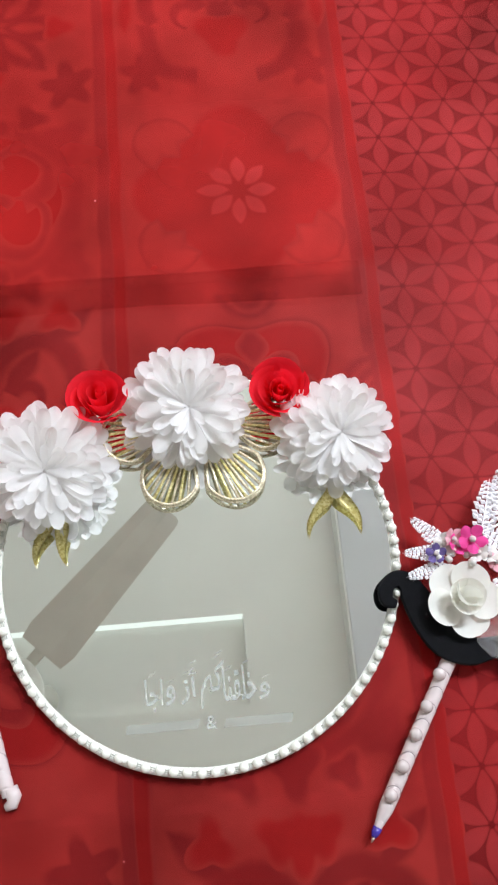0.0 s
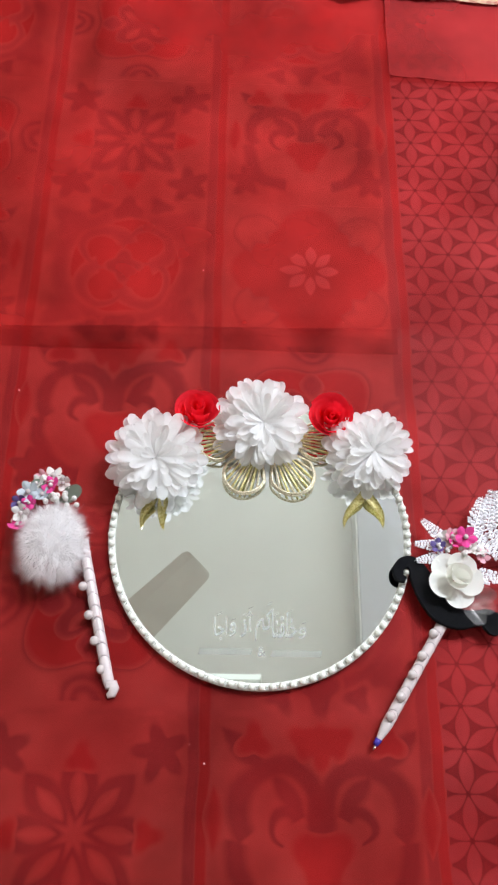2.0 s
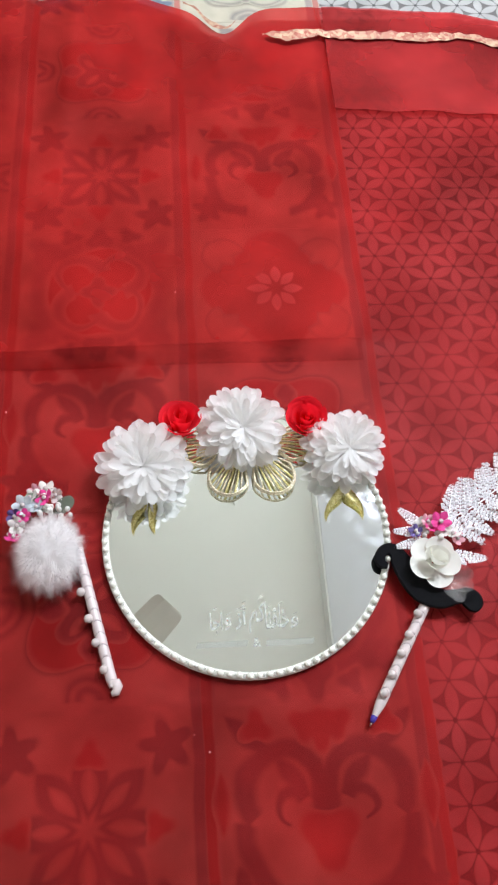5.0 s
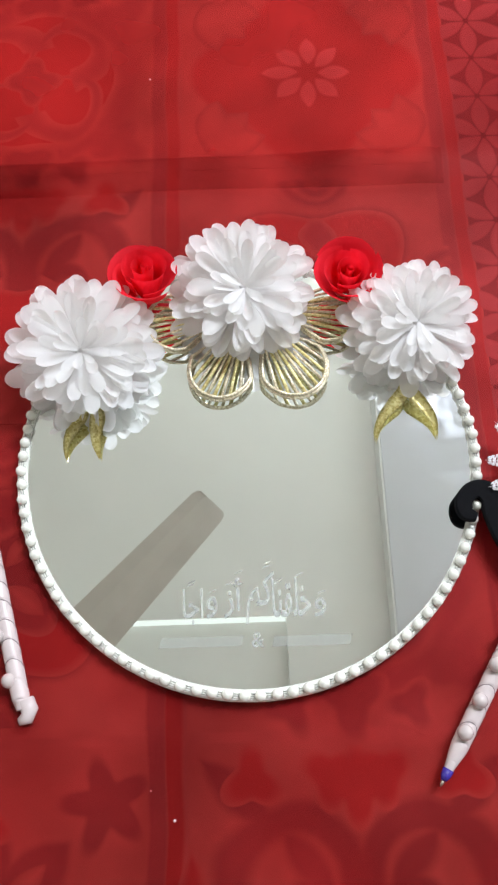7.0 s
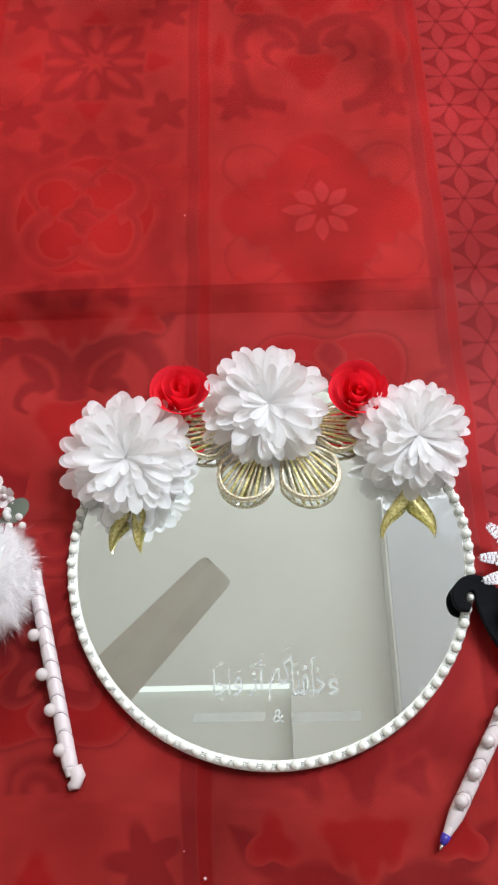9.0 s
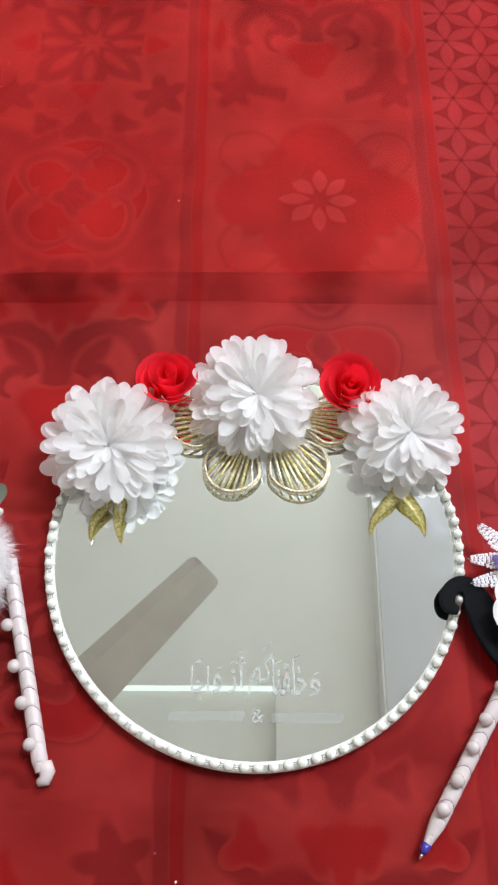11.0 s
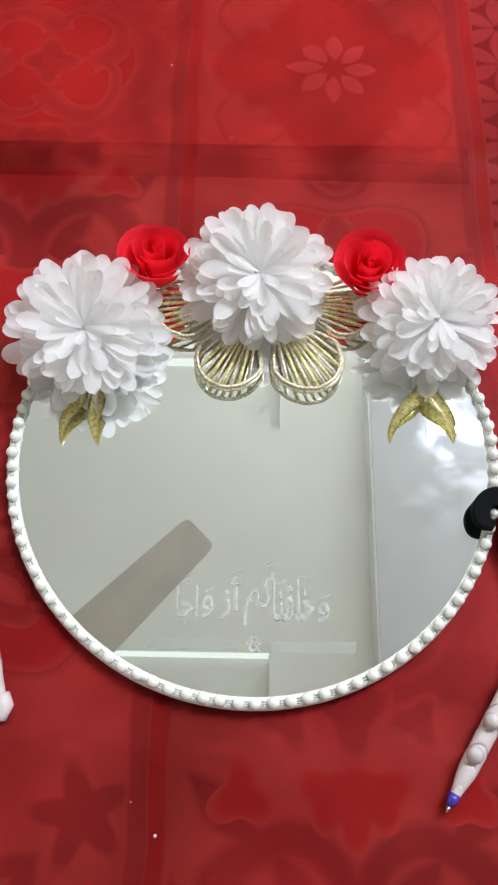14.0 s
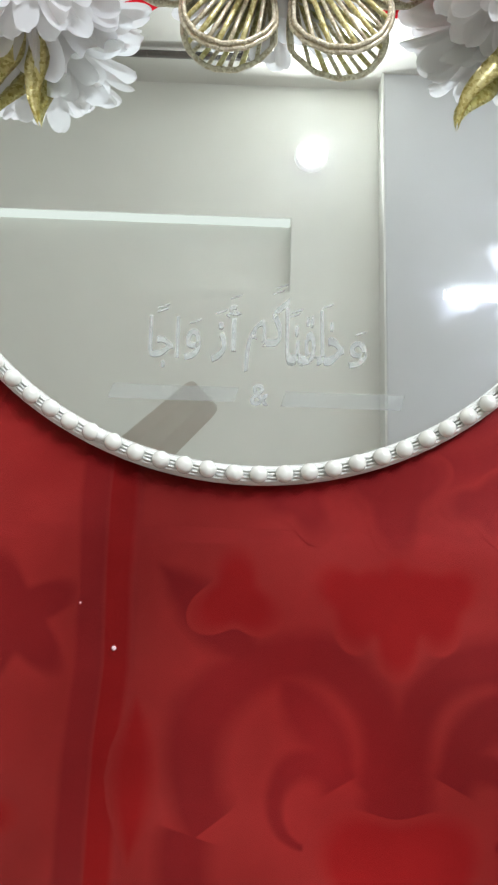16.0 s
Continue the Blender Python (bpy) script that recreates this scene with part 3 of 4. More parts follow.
ROWS_Y = (-0.48, -0.31, -0.14, 0.026, 0.192, 0.345, 0.507, 0.680, 0.850, 1.02)
COLS_X = (-0.395, -0.218, -0.045, 0.130)
KINDS = {
    -0.48: (ring_tile, quatrefoil_tile, star_tile), -0.31: (heart_tile, flower_tile, heart_tile), -0.14: (flower_tile, quatrefoil_tile, ring_tile),
    0.026: (star_tile, heart_tile, quatrefoil_tile), 0.192: (heart_tile, ring_tile, star_tile), 0.345: (quatrefoil_tile, flower_tile, heart_tile),
    0.507: (ring_tile, quatrefoil_tile, ring_tile), 0.680: (flower_tile, heart_tile, quatrefoil_tile), 0.850: (heart_tile, ring_tile, flower_tile)}
for j in range(9):
    for i in range(3):
        xa, xb, ya, yb = COLS_X[i], COLS_X[i + 1], ROWS_Y[j], ROWS_Y[j + 1]
        w, h = xb - xa - 0.013, yb - ya - 0.005
        bm = bmesh.new()
        box(bm, -w / 2, -h / 2, -0.001, w / 2, h / 2, Z1)
        tile = part("tile", bm, M_CREAM, floor, m=pose((xa + xb) / 2 + (0.004 if i == 2 else 0), (ya + yb) / 2, 0))
        KINDS[ya][i](tile, w, h, ya == 0.680)
for name, x0, x1, ink, z in (("dark_line_print", -0.0085, -0.0005, M_LINE, 0.00043), ("coral_line_print", 0.0002, 0.0076, M_CORAL, 0.00040)):
    def lines(bm):
        g = GROW[0] * 0.6
        for x in COLS_X:
            for k in range(60):
                ya, yb = -0.48 + 0.025 * k, -0.48 + 0.025 * (k + 1)
                poly(bm, [(x + x0 - g, ya), (x + x1 + g, ya), (x + x1 + g, yb), (x + x0 - g, yb)])
    motif(floor, name, ink, z, lines, 0.6)

bm = bmesh.new()
for y in ROWS_Y:
    box(bm, -0.395, y - 0.0024, -0.001, 0.122, y + 0.0024, 0.0002)
part("grout_print", bm, M_GROUT, floor)

# petal lattice beside the tiles
bm = bmesh.new()
box(bm, 0.1310, -0.6, -0.001, 0.95, 1.05, Z1)
part("lattice_ground", bm, M_CHAR, floor, "charcoal ground of the petal lattice")
A = 0.0314
bm, bm2, bm3 = bmesh.new(), bmesh.new(), bmesh.new()
for i in range(0, 31):
    for j in range(-20, 36):
        x = 0.155 + (i - 1) * A * math.sqrt(3) / 2
        y = 0.15075 + (j + (0.0 if i % 2 == 1 else 0.5)) * A
        for a in (90, 30, -30):
            xe = x + A * math.cos(radians(a))
            if xe < 0.133 or (x < 0.133 and a == 90):
                continue
            c, s = math.cos(radians(a)), math.sin(radians(a))
            lens(bm3, x + 0.0010 * c, y + 0.0010 * s, a, A - 0.0020, 0.0114, Z1 + 0.00003)
            lens(bm, x + 0.0024 * c, y + 0.0024 * s, a, A - 0.0048, 0.0092, Z2)
        if x > 0.131:
            lobes(bm2, x, y, 0.0021, 0.0, 1, 0, Z3, 10)
tagged(part("petal_edge_print", bm3, FADES[M_WHITEP.name][2], floor, "soft edge of the white lattice print"), kind="stuff")
tagged(part("petal_print", bm, M_WHITEP, floor, "white six-petalled lattice print"), kind="stuff")
tagged(part("dot_print", bm2, M_BLACKP, floor, "black dots of the lattice print"), kind="stuff")


# ---- the red net cloth ----
def far_edge(x):
    y = 0.690 + 0.050 * math.exp(-(((x + 0.135) / 0.075) ** 2)) - 0.043 * math.exp(-(((x - 0.0135) / 0.030) ** 2))
    return y + min(0.4, 1.7 * max(0.0, -0.21 - x)) - 0.30 * max(0.0, x - 0.31)


def drape(x, y):
    """Height of the net above the floor: soft wrinkles, two fold lines, lifted hem, pressed flat under the mirror."""
    n = noise.noise(Vector((x * 7, y * 5, 0.3))) + 0.5 * noise.noise(Vector((x * 17, y * 13, 2.3)))
    z = 0.0042 + 0.0022 * n
    z += 0.0022 * math.exp(-(((y - 0.197 - 0.012 * x) / 0.010) ** 2)) * (1 if x < 0.14 else math.exp(-(((x - 0.14) / 0.05) ** 2)))
    z += 0.0012 * math.exp(-(((y - 0.345 + 0.03 * x) / 0.016) ** 2)) + 0.0008 * math.exp(-(((x - 0.122 + 0.01 * math.sin(9 * y)) / 0.012) ** 2))
    z += 0.0016 * math.exp(-(((y + 0.142 + 0.05 * x) / 0.010) ** 2)) * (1 if x < 0.1 else 0.3)
    far = max(0.0, min(1.0, (y - 0.38) / 0.12))
    z += far * 0.0085 * math.exp(-(((x + 0.168 - 0.05 * (y - 0.6)) / 0.015) ** 2)) + far * 0.006 * math.exp(-(((x + 0.235 + 0.12 * (y - 0.6)) / 0.020) ** 2))
    z += 0.0016 * noise.noise(Vector((x * 30 + 9 * y, y * 16, 7.1))) * (0.4 + far)
    e = far_edge(x) - y
    z += 0.010 * math.exp(-((e / 0.05) ** 2)) * (0.6 + 0.4 * math.sin(13 * x))
    r = math.hypot(x, y) / 0.135
    if r < 1.15:
        z = 0.0028 + (z - 0.0028) * max(0.0, (r - 1.0) / 0.15)
    return max(z, 0.0026)


def cloth_sheet(bm, xs, rows):
    vs = [[bm.verts.new(f(x)) for f in rows] for x in xs]
    for c0, c1 in zip(vs, vs[1:]):
        for k in range(len(rows) - 1):
            bm.faces.new((c0[k], c1[k], c1[k + 1], c0[k + 1]))


cloth = tagged(empty("net_cloth"), "sheer red net cloth with gold hem spread over the floor", "cloth")
bm = bmesh.new()
xs = [-0.75 + 1.65 * i / 220 for i in range(221)]
NY = 220
cloth_sheet(bm, xs, [(lambda x, k=k: (x, -0.75 + (far_edge(x) + 0.75) * k / NY, drape(x, -0.75 + (far_edge(x) + 0.75) * k / NY))) for k in range(NY + 1)])
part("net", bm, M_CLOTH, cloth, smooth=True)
# turned hem along the far edge, with its lace
bm = bmesh.new()
hx = [0.1365 + 0.7 * i / 110 for i in range(111)]


def hem_near(x):
    return 0.522 - 0.055 * (x - 0.14) + 0.004 * noise.noise(Vector((x * 22, 9.0, 0)))


def hem_at(x, k):
    y = hem_near(x) + (far_edge(x) + 0.001 - hem_near(x)) * k / 12
    return (x, y, drape(x, y) + 0.0012 + 0.002 * math.sin(k / 12 * math.pi) * (1 + noise.noise(Vector((x * 20, y * 14, 3)))))


cloth_sheet(bm, hx, [(lambda x, k=k: hem_at(x, k)) for k in range(13)])
part("turned_hem", bm, M_HEM, cloth, "hem of red net turned back on itself", smooth=True)

# narrow tuck pressed into the net along its cross fold
bm = bmesh.new()


def tuck_at(x, k):
    y = 0.1995 + 0.004 * noise.noise(Vector((x * 9, 4.0, 0))) + 0.012 * x - (0.0230 + 0.006 * noise.noise(Vector((x * 6, 1.0, 0)))) * k / 4
    return (x, y, drape(x, y) + 0.0004 + 0.0006 * math.sin(math.pi * k / 4))


cloth_sheet(bm, [-0.70 + 0.825 * i / 150 for i in range(151)], [(lambda x, k=k: tuck_at(x, k)) for k in range(5)])
part("tuck", bm, M_TUCK, cloth, "pressed tuck where the net lies double", smooth=True)


def lace(x0, x1, off, width, n):
    bm = bmesh.new()
    xs = [x0 + (x1 - x0) * i / n for i in range(n + 1)]
    def put(k):
        def f(x):
            wob = 0.0045 * noise.noise(Vector((x * 75, k, 0))) * (1 if k in (0, 3) else 0.3)
            ends = min(1.0, (x - x0) / 0.03 + 0.05, (x1 - x) / 0.03 + 0.05)
            wide = width * ends * (0.85 + 0.45 * noise.noise(Vector((x * 18, 2.0, off))))
            y = far_edge(x) + off + 0.004 * noise.noise(Vector((x * 11, 6.0, off))) - wide * k / 3 + wob
            return (x, y, drape(x, y) + 0.0058 + 0.0012 * noise.noise(Vector((x * 130, k * 3.0, 5))))
        return f
    cloth_sheet(bm, xs, [put(k) for k in range(4)])
    part("lace_trim", bm, M_LACE, cloth, "pale gold lace edging", smooth=True)


lace(0.060, 0.80, -0.044, 0.015, 300)
lace(-0.034, 0.030, 0.008, 0.012, 50)
lace(-0.40, -0.165, 0.012, 0.014, 120)
for x, y, r in ((-0.0404, -0.1761, 0.0008), (-0.0517, -0.1628, 0.0004), (-0.213, 0.13, 0.0009), (-0.055, 0.262, 0.0006)):
    bm = bmesh.new()
    ball(bm, r, 8, 6)
    tagged(part("lint_speck", bm, M_LINT, m=pose(x, y, drape(x, y) + r * 0.7)), "tiny pale lint speck lying on the red net", "lint", "lint specks")


# ---- petals and flowers ----
def petal_mesh(name, length, width, material, cup=0.25, curl=0.2, base=0.28, tip=0.66, ripple=0.0):
    """A spoon-shaped petal along +x, with a narrow foot, a broad round tip, a cupped middle and a curled end."""
    bm = bmesh.new()
    rows = []
    for u in (0.0, 0.2, 0.42, 0.6, 0.74, 0.85, 0.925, 0.97, 0.993, 1.0):
        if u < tip:
            k = u / tip
            w = base + (1 - base) * k * k * (3 - 2 * k)
        else:
            k = (u - tip) / (1 - tip)
            w = max((1 - k ** 2.5) ** 0.45 if k < 1 else 0.0, 0.22)
        z = curl * length * u * u
        rows.append([bm.verts.new((u * length, v * w * width / 2, z + cup * width * 0.5 * (v * w) ** 2 + ripple * width * math.sin(5 * u + 2.2 * v))) for v in (-1, -0.5, 0, 0.5, 1)])
    for r0, r1 in zip(rows, rows[1:]):
        for k in range(4):
            bm.faces.new((r0[k], r1[k], r1[k + 1], r0[k + 1]))
    return mesh_of(name, bm, material, True)


PETALS = [petal_mesh("petal", 0.036, w, M_PETAL, c, k, 0.36, 0.78, r) for w, c, k, r in
          ((0.0101, 0.25, -0.10, 0.03), (0.0109, 0.12, -0.20, 0.05), (0.0092, 0.36, -0.04, 0.02), (0.0100, -0.15, -0.16, 0.06), (0.0090, 0.45, 0.06, 0.03))]


def pompon_flower(parent, at, size, tilt, seed, layers):
    """A full cloth chrysanthemum of rings of rounded petals."""
    rnd = random.Random(seed)
    f = empty("flower", pose(*at, *tilt), parent)
    f["label"] = "full white cloth chrysanthemum"
    bm = bmesh.new()
    ball(bm, 0.010 * size, 12, 8, (0, 0, 0.006))
    part("core", bm, M_PETAL, f, smooth=True)
    for n, length, elev, z, r0 in layers:
        phase = rnd.uniform(0, 360)
        for k in range(n):
            a = phase + 360 * k / n + rnd.uniform(-14, 14)
            e = elev + rnd.uniform(-12, 12)
            s = size * length / 0.036 * rnd.uniform(0.84, 1.10)
            m = pose(0, 0, z * size + rnd.uniform(-0.0018, 0.0018), 0, 0, a) @ pose(r0 * size, 0, 0, rnd.uniform(-30, 30), -e, 0)
            part("petal", rnd.choice(PETALS), None, f, m=m @ Matrix.Diagonal((s, s * rnd.uniform(0.9, 1.1), s, 1)))
    return f


FULL = ((24, 0.0400, 6, 0.002, 0.006), (26, 0.0395, 11, 0.006, 0.006), (25, 0.0385, 17, 0.010, 0.005), (23, 0.0370, 23, 0.014, 0.005), (19, 0.0350, 29, 0.0175, 0.004), (14, 0.0315, 35, 0.0205, 0.004), (10, 0.0270, 41, 0.023, 0.003), (8, 0.0205, 47, 0.0245, 0.001))


def rose(parent, at, size, tilt, seed, material, label, rings):
    """A rose of wrapped petals, each a curved sheet whose lip rolls outward."""
    rnd = random.Random(seed)
    f = empty("rose", pose(*at, *tilt), parent)
    f["label"] = label
    for n, r, h, flare, span in rings:
        phase = rnd.uniform(0, 360)
        jx, jy = rnd.uniform(-0.0011, 0.0011), rnd.uniform(-0.0011, 0.0011)
        for k in range(n):
            bm = bmesh.new()
            a0 = phase + 360 * k / n
            rows = []
            for i in range(8):
                u = i / 7
                cols = []
                for j in range(13):
                    v = j / 12 * 2 - 1
                    a = radians(a0 + v * span / 2)
                    grow = 1 + 0.16 * v
                    edge = 1 - 0.09 * abs(v) ** 3
                    rr = r * (0.45 + 0.55 * math.sin(min(1.0, u * 1.25) * math.pi / 2)) * grow + flare * max(0, u - 0.55) ** 2 * 5 * (1 - 0.4 * abs(v))
                    z = h * u * edge - (flare * 2.2 * max(0, u - 0.8) if u > 0.8 else 0)
                    cols.append(bm.verts.new((size * (rr * math.cos(a) + jx * u), size * (rr * math.sin(a) + jy * u), size * z)))
                rows.append(cols)
            for r0, r1 in zip(rows, rows[1:]):
                for j in range(12):
                    bm.faces.new((r0[j], r0[j + 1], r1[j + 1], r1[j]))
            part("petal", bm, material, f, smooth=True)
    return f


RED_RINGS = ((2, 0.0018, 0.0238, 0.0, 300), (2, 0.0052, 0.0250, 0.0006, 235), (2, 0.0092, 0.0252, 0.0020, 205), (3, 0.0132, 0.0226, 0.0042, 170))


# ---- the decorated mirror ----
MZ = 0.0030
mirror = tagged(empty("decorated_mirror", pose(0, 0, MZ)), "round pearl-edged mirror with white flowers and red roses, lying flat", "mirror")
bm = bmesh.new()
rings = ring_solid(bm, [(0.1225, 0.0), (0.1240, 0.0006), (0.1243, 0.0028), (0.1232, 0.0038), (0.1172, 0.0038)], 128)
bm.faces.new(rings[0][::-1])
bm.faces.new(rings[-1])
part("backing_disc", bm, M_RIM, mirror, "white painted edge", smooth=True)
bm = bmesh.new()
bm.faces.new([bm.verts.new((0.1182 * math.cos(a), 0.1182 * math.sin(a), 0.0040)) for a in (k * math.tau / 128 for k in range(128))])
part("mirror_glass", bm, M_MIRROR, mirror, "clear reflecting glass")
bm = bmesh.new()
for s in (-1, 1):
    pts = [((0.1213 + s * 0.0017) * math.cos(a), (0.1213 + s * 0.0017) * math.sin(a), 0.0043 + 0.0002 * math.sin(96 * a)) for a in (k * math.tau / 384 for k in range(385))]
    tube(bm, pts, 0.00075, 6, False)
for k in range(96):
    a = math.tau * (k + 0.75) / 96
    for dr in (-0.0011, 0.0, 0.0011):
        tube(bm, [((0.1213 + dr) * math.cos(b), (0.1213 + dr) * math.sin(b), 0.0052 + 0.0003 * (dr == 0)) for b in (a - 0.012, a, a + 0.012)], 0.00042, 5)
part("pearl_thread", bm, M_RIM, mirror, "white thread of the pearl string", smooth=True)
bm = bmesh.new()
ball(bm, 0.0029, 16, 12)
pearl_mesh = mesh_of("pearl", bm, M_PEARL, True)
rnd = random.Random(5)
for k in range(96):
    a = math.tau * (k + 0.25) / 96 + rnd.uniform(-0.003, 0.003)
    r = 0.1213 + rnd.uniform(-0.0003, 0.0003)
    part("pearl", pearl_mesh, None, mirror, m=pose(r * math.cos(a), r * math.sin(a), 0.0062))
bm = bmesh.new()
for k in range(3):
    ball(bm, 0.0022 - 0.0004 * k, 8, 6, (-0.049 + 0.003 * k, -0.1105 - 0.001 * k, 0.0058))
part("glue_lump", bm, M_RIM, mirror, "lump of dried white glue", smooth=True)


def etched(text, x0, x1, y0, y1, lean=0.0):
    """A frosted word that fills the given box on the glass."""
    c = bpy.data.curves.new("etching", "FONT")
    c.body, c.size, c.resolution_u, c.offset = text, 1.0, 4, 0.016
    tmp = bpy.data.objects.new("etching", c)
    scene.collection.objects.link(tmp)
    bpy.context.view_layer.update()
    me = bpy.data.meshes.new_from_object(tmp.evaluated_get(bpy.context.evaluated_depsgraph_get()))
    bpy.data.objects.remove(tmp)
    xs, ys = [v.co.x for v in me.vertices], [v.co.y for v in me.vertices]
    island = list(range(len(me.vertices)))
    for e in me.edges:
        p, q = sorted((island[e.vertices[0]], island[e.vertices[1]]))
        if p != q:
            island = [p if k == q else k for k in island]
    level = {k: i for i, k in enumerate(sorted(set(island)))}
    for v in me.vertices:
        fx, fy = (v.co.x - min(xs)) / (max(xs) - min(xs)), (v.co.y - min(ys)) / (max(ys) - min(ys))
        v.co = (x0 + (x1 - x0) * fx + lean * (fy - 0.5), y0 + (y1 - y0) * fy, 0.0043 + 0.00004 * level[island[v.index]])
    me.materials.clear()
    me.materials.append(M_ETCH)
    return part("etched_word", me, None, mirror)


# the verse, word by word from the right end of the line
etched("\ufeed", 0.0304, 0.0366, -0.0841, -0.0745)
etched("\ufe8e\ufee8\ufed8\ufee0\ufea7", 0.0094, 0.0289, -0.0836, -0.0640)
etched("\ufee2\ufedb", -0.0028, 0.0092, -0.0868, -0.0600, 0.004)
etched("\ufeaf\ufe83", -0.0151, -0.0050, -0.0835, -0.0632)
etched("\ufeed", -0.0239, -0.0184, -0.0833, -0.0722)
etched("\ufe8e\ufe9f\ufe8d", -0.0359, -0.0255, -0.0862, -0.0680)


def etched_bar(x0, x1, y0, y1, lean, name="etched_mark", slant=0.0006):
    bm = bmesh.new()
    poly(bm, [(x0, y0), (x1, y0 + lean), (x1 + slant, y1 + lean), (x0 + slant, y1)], 0.0043)
    part(name, bm, M_BAR if name == "etched_bar" else M_ETCH, mirror)


for x, y in ((0.0326, -0.0728), (0.0105, -0.0672), (0.0112, -0.0657), (0.0215, -0.0635), (0.0062, -0.0568), (0.0048, -0.0590), (-0.0092, -0.0612), (-0.0140, -0.0668), (-0.0226, -0.0706), (-0.0338, -0.0670), (-0.0334, -0.0655)):
    etched_bar(x, x + 0.0036, y, y + 0.0007, 0.0014)
# the line below is shown as plain bars
etched_bar(-0.0480, -0.0068, -0.0972, -0.0922, 0.0, "etched_bar", 0.0016)
etched_bar(0.0083, 0.0474, -0.0982, -0.0930, 0.0, "etched_bar", 0.0016)
etched("&", -0.0016, 0.0046, -0.0982, -0.0908)

# flowers on the mirror's upper edge
pompon_flower(mirror, (-0.0010, 0.0945, 0.012), 0.90, (15, 3, 10), 11, FULL)
pompon_flower(mirror, (-0.0885, 0.0610, 0.011), 0.92, (15, -7, 40), 12, FULL)
pompon_flower(mirror, (0.0890, 0.0705, 0.011), 0.83, (15, -6, 70), 13, FULL)
rose(mirror, (-0.0545, 0.0985, 0.013), 1.08, (-4, 6, 30), 21, M_ROSE, "red soap rose", RED_RINGS)
rose(mirror, (0.0585, 0.0985, 0.013), 1.08, (-4, -4, 100), 22, M_ROSE, "red soap rose", RED_RINGS)

# gold cord lobes behind the middle flower
gold = empty("gold_ornament", pose(0.004, 0.0880, 0.0055), mirror)
gold["label"] = "open gold glitter cord flower"


def cord_lobe(ang, dist, rad, rise, stretch):
    c, s = math.cos(radians(ang)), math.sin(radians(ang))
    def at(u, v, z):
        return (c * u - s * v, s * u + c * v, z)
    bm = bmesh.new()
    for lift, grow, r in ((0.0, 1.0, 0.00115), (0.0018, 0.95, 0.00095)):
        pts = []
        for k in range(41):
            a = math.tau * k / 40
            u = dist + rad * stretch * grow * math.cos(a)
            v = rad * grow * math.sin(a) * (1 + 0.42 * math.cos(a) if math.cos(a) < 0 else 1)
            pts.append(at(u, v, lift + rise * u / 0.055 + 0.0004 * math.sin(k * 2.1)))
        tube(bm, pts, r, 6, False)
    lobe = part("lobe", bm, M_GOLDCORD, gold, smooth=True)
    for k in range(9):
        f = (k - 4) / 4.6
        bm = bmesh.new()
        end = dist + rad * stretch * math.sqrt(max(0.05, 1 - f * f)) * 0.97
        pts = []
        for i in range(6):
            w = i / 5
            u = 0.010 + (end - 0.010) * w
            v = rad * f * (0.12 + 0.88 * w) * 0.98
            pts.append(at(u, v, 0.0006 + rise * u / 0.055 + 0.0025 * math.sin(math.pi * w)))
        tube(bm, pts, 0.00085 + 0.00020 * (k % 2), 6)
        part("cord", bm, M_GOLD if k % 2 else M_GOLDCORD, lobe, smooth=True)


cord_lobe(244, 0.0390, 0.0180, 0.004, 1.10)
cord_lobe(302, 0.0405, 0.0192, 0.005, 1.12)
cord_lobe(354, 0.0425, 0.0182, 0.006, 1.05)
cord_lobe(190, 0.0415, 0.0182, 0.006, 1.00)


def gold_leaf(x0, y0, x1, y1, sway, width=0.0066):
    bm = bmesh.new()
    d = Vector((x1 - x0, y1 - y0, 0))
    side = Vector((-d.y, d.x, 0)).normalized()
    rows = []
    for i in range(13):
        u = i / 12
        c = Vector((x0, y0, 0.010 - 0.0075 * u + 0.003 * math.sin(math.pi * u))) + d * u + side * sway * math.sin(u * math.tau)
        w = width / 2 * (0.3 + 0.7 * (u / 0.38) if u < 0.38 else 0.05 + 0.95 * (1 - (u - 0.38) / 0.62) ** 0.85)
        rows.append([bm.verts.new(c + side * w * v + Vector((0, 0, 0.0016 * abs(v)))) for v in (-1, -0.5, 0, 0.5, 1)])
    for r0, r1 in zip(rows, rows[1:]):
        for k in range(4):
            bm.faces.new((r0[k], r1[k], r1[k + 1], r0[k + 1]))
    bmesh.ops.solidify(bm, geom=bm.faces[:], thickness=0.0007)
    part("gold_leaf", bm, M_GOLD, mirror, "gold glitter leaf", smooth=True)


gold_leaf(-0.0880, 0.0390, -0.0975, 0.0020, 0.0022, 0.0086)
gold_leaf(-0.0830, 0.0370, -0.0790, 0.0020, 0.0013, 0.0092)
gold_leaf(0.0870, 0.0440, 0.0690, 0.0070, 0.0024, 0.0088)
gold_leaf(0.0880, 0.0440, 0.1020, 0.0080, -0.0022, 0.0088)


# ---- small paper flowers and buds ----
def floret_mesh(material, n=5, r=0.0065):
    bm = bmesh.new()
    for k in range(n):
        a = k * math.tau / n
        c = bm.verts.new((0, 0, 0))
        pts = []
        for j in range(7):
            b = a + (j - 3) / 3 * math.pi / n * 0.95
            rr = r * (1 - 0.28 * abs((j - 3) / 3) ** 2.2)
            pts.append(bm.verts.new((rr * math.cos(b), rr * math.sin(b), 0.0022 + 0.0012 * math.cos((j - 3) * 1.1))))
        for p, q in zip(pts, pts[1:]):
            bm.faces.new((c, p, q))
    return mesh_of("floret", bm, material, True)


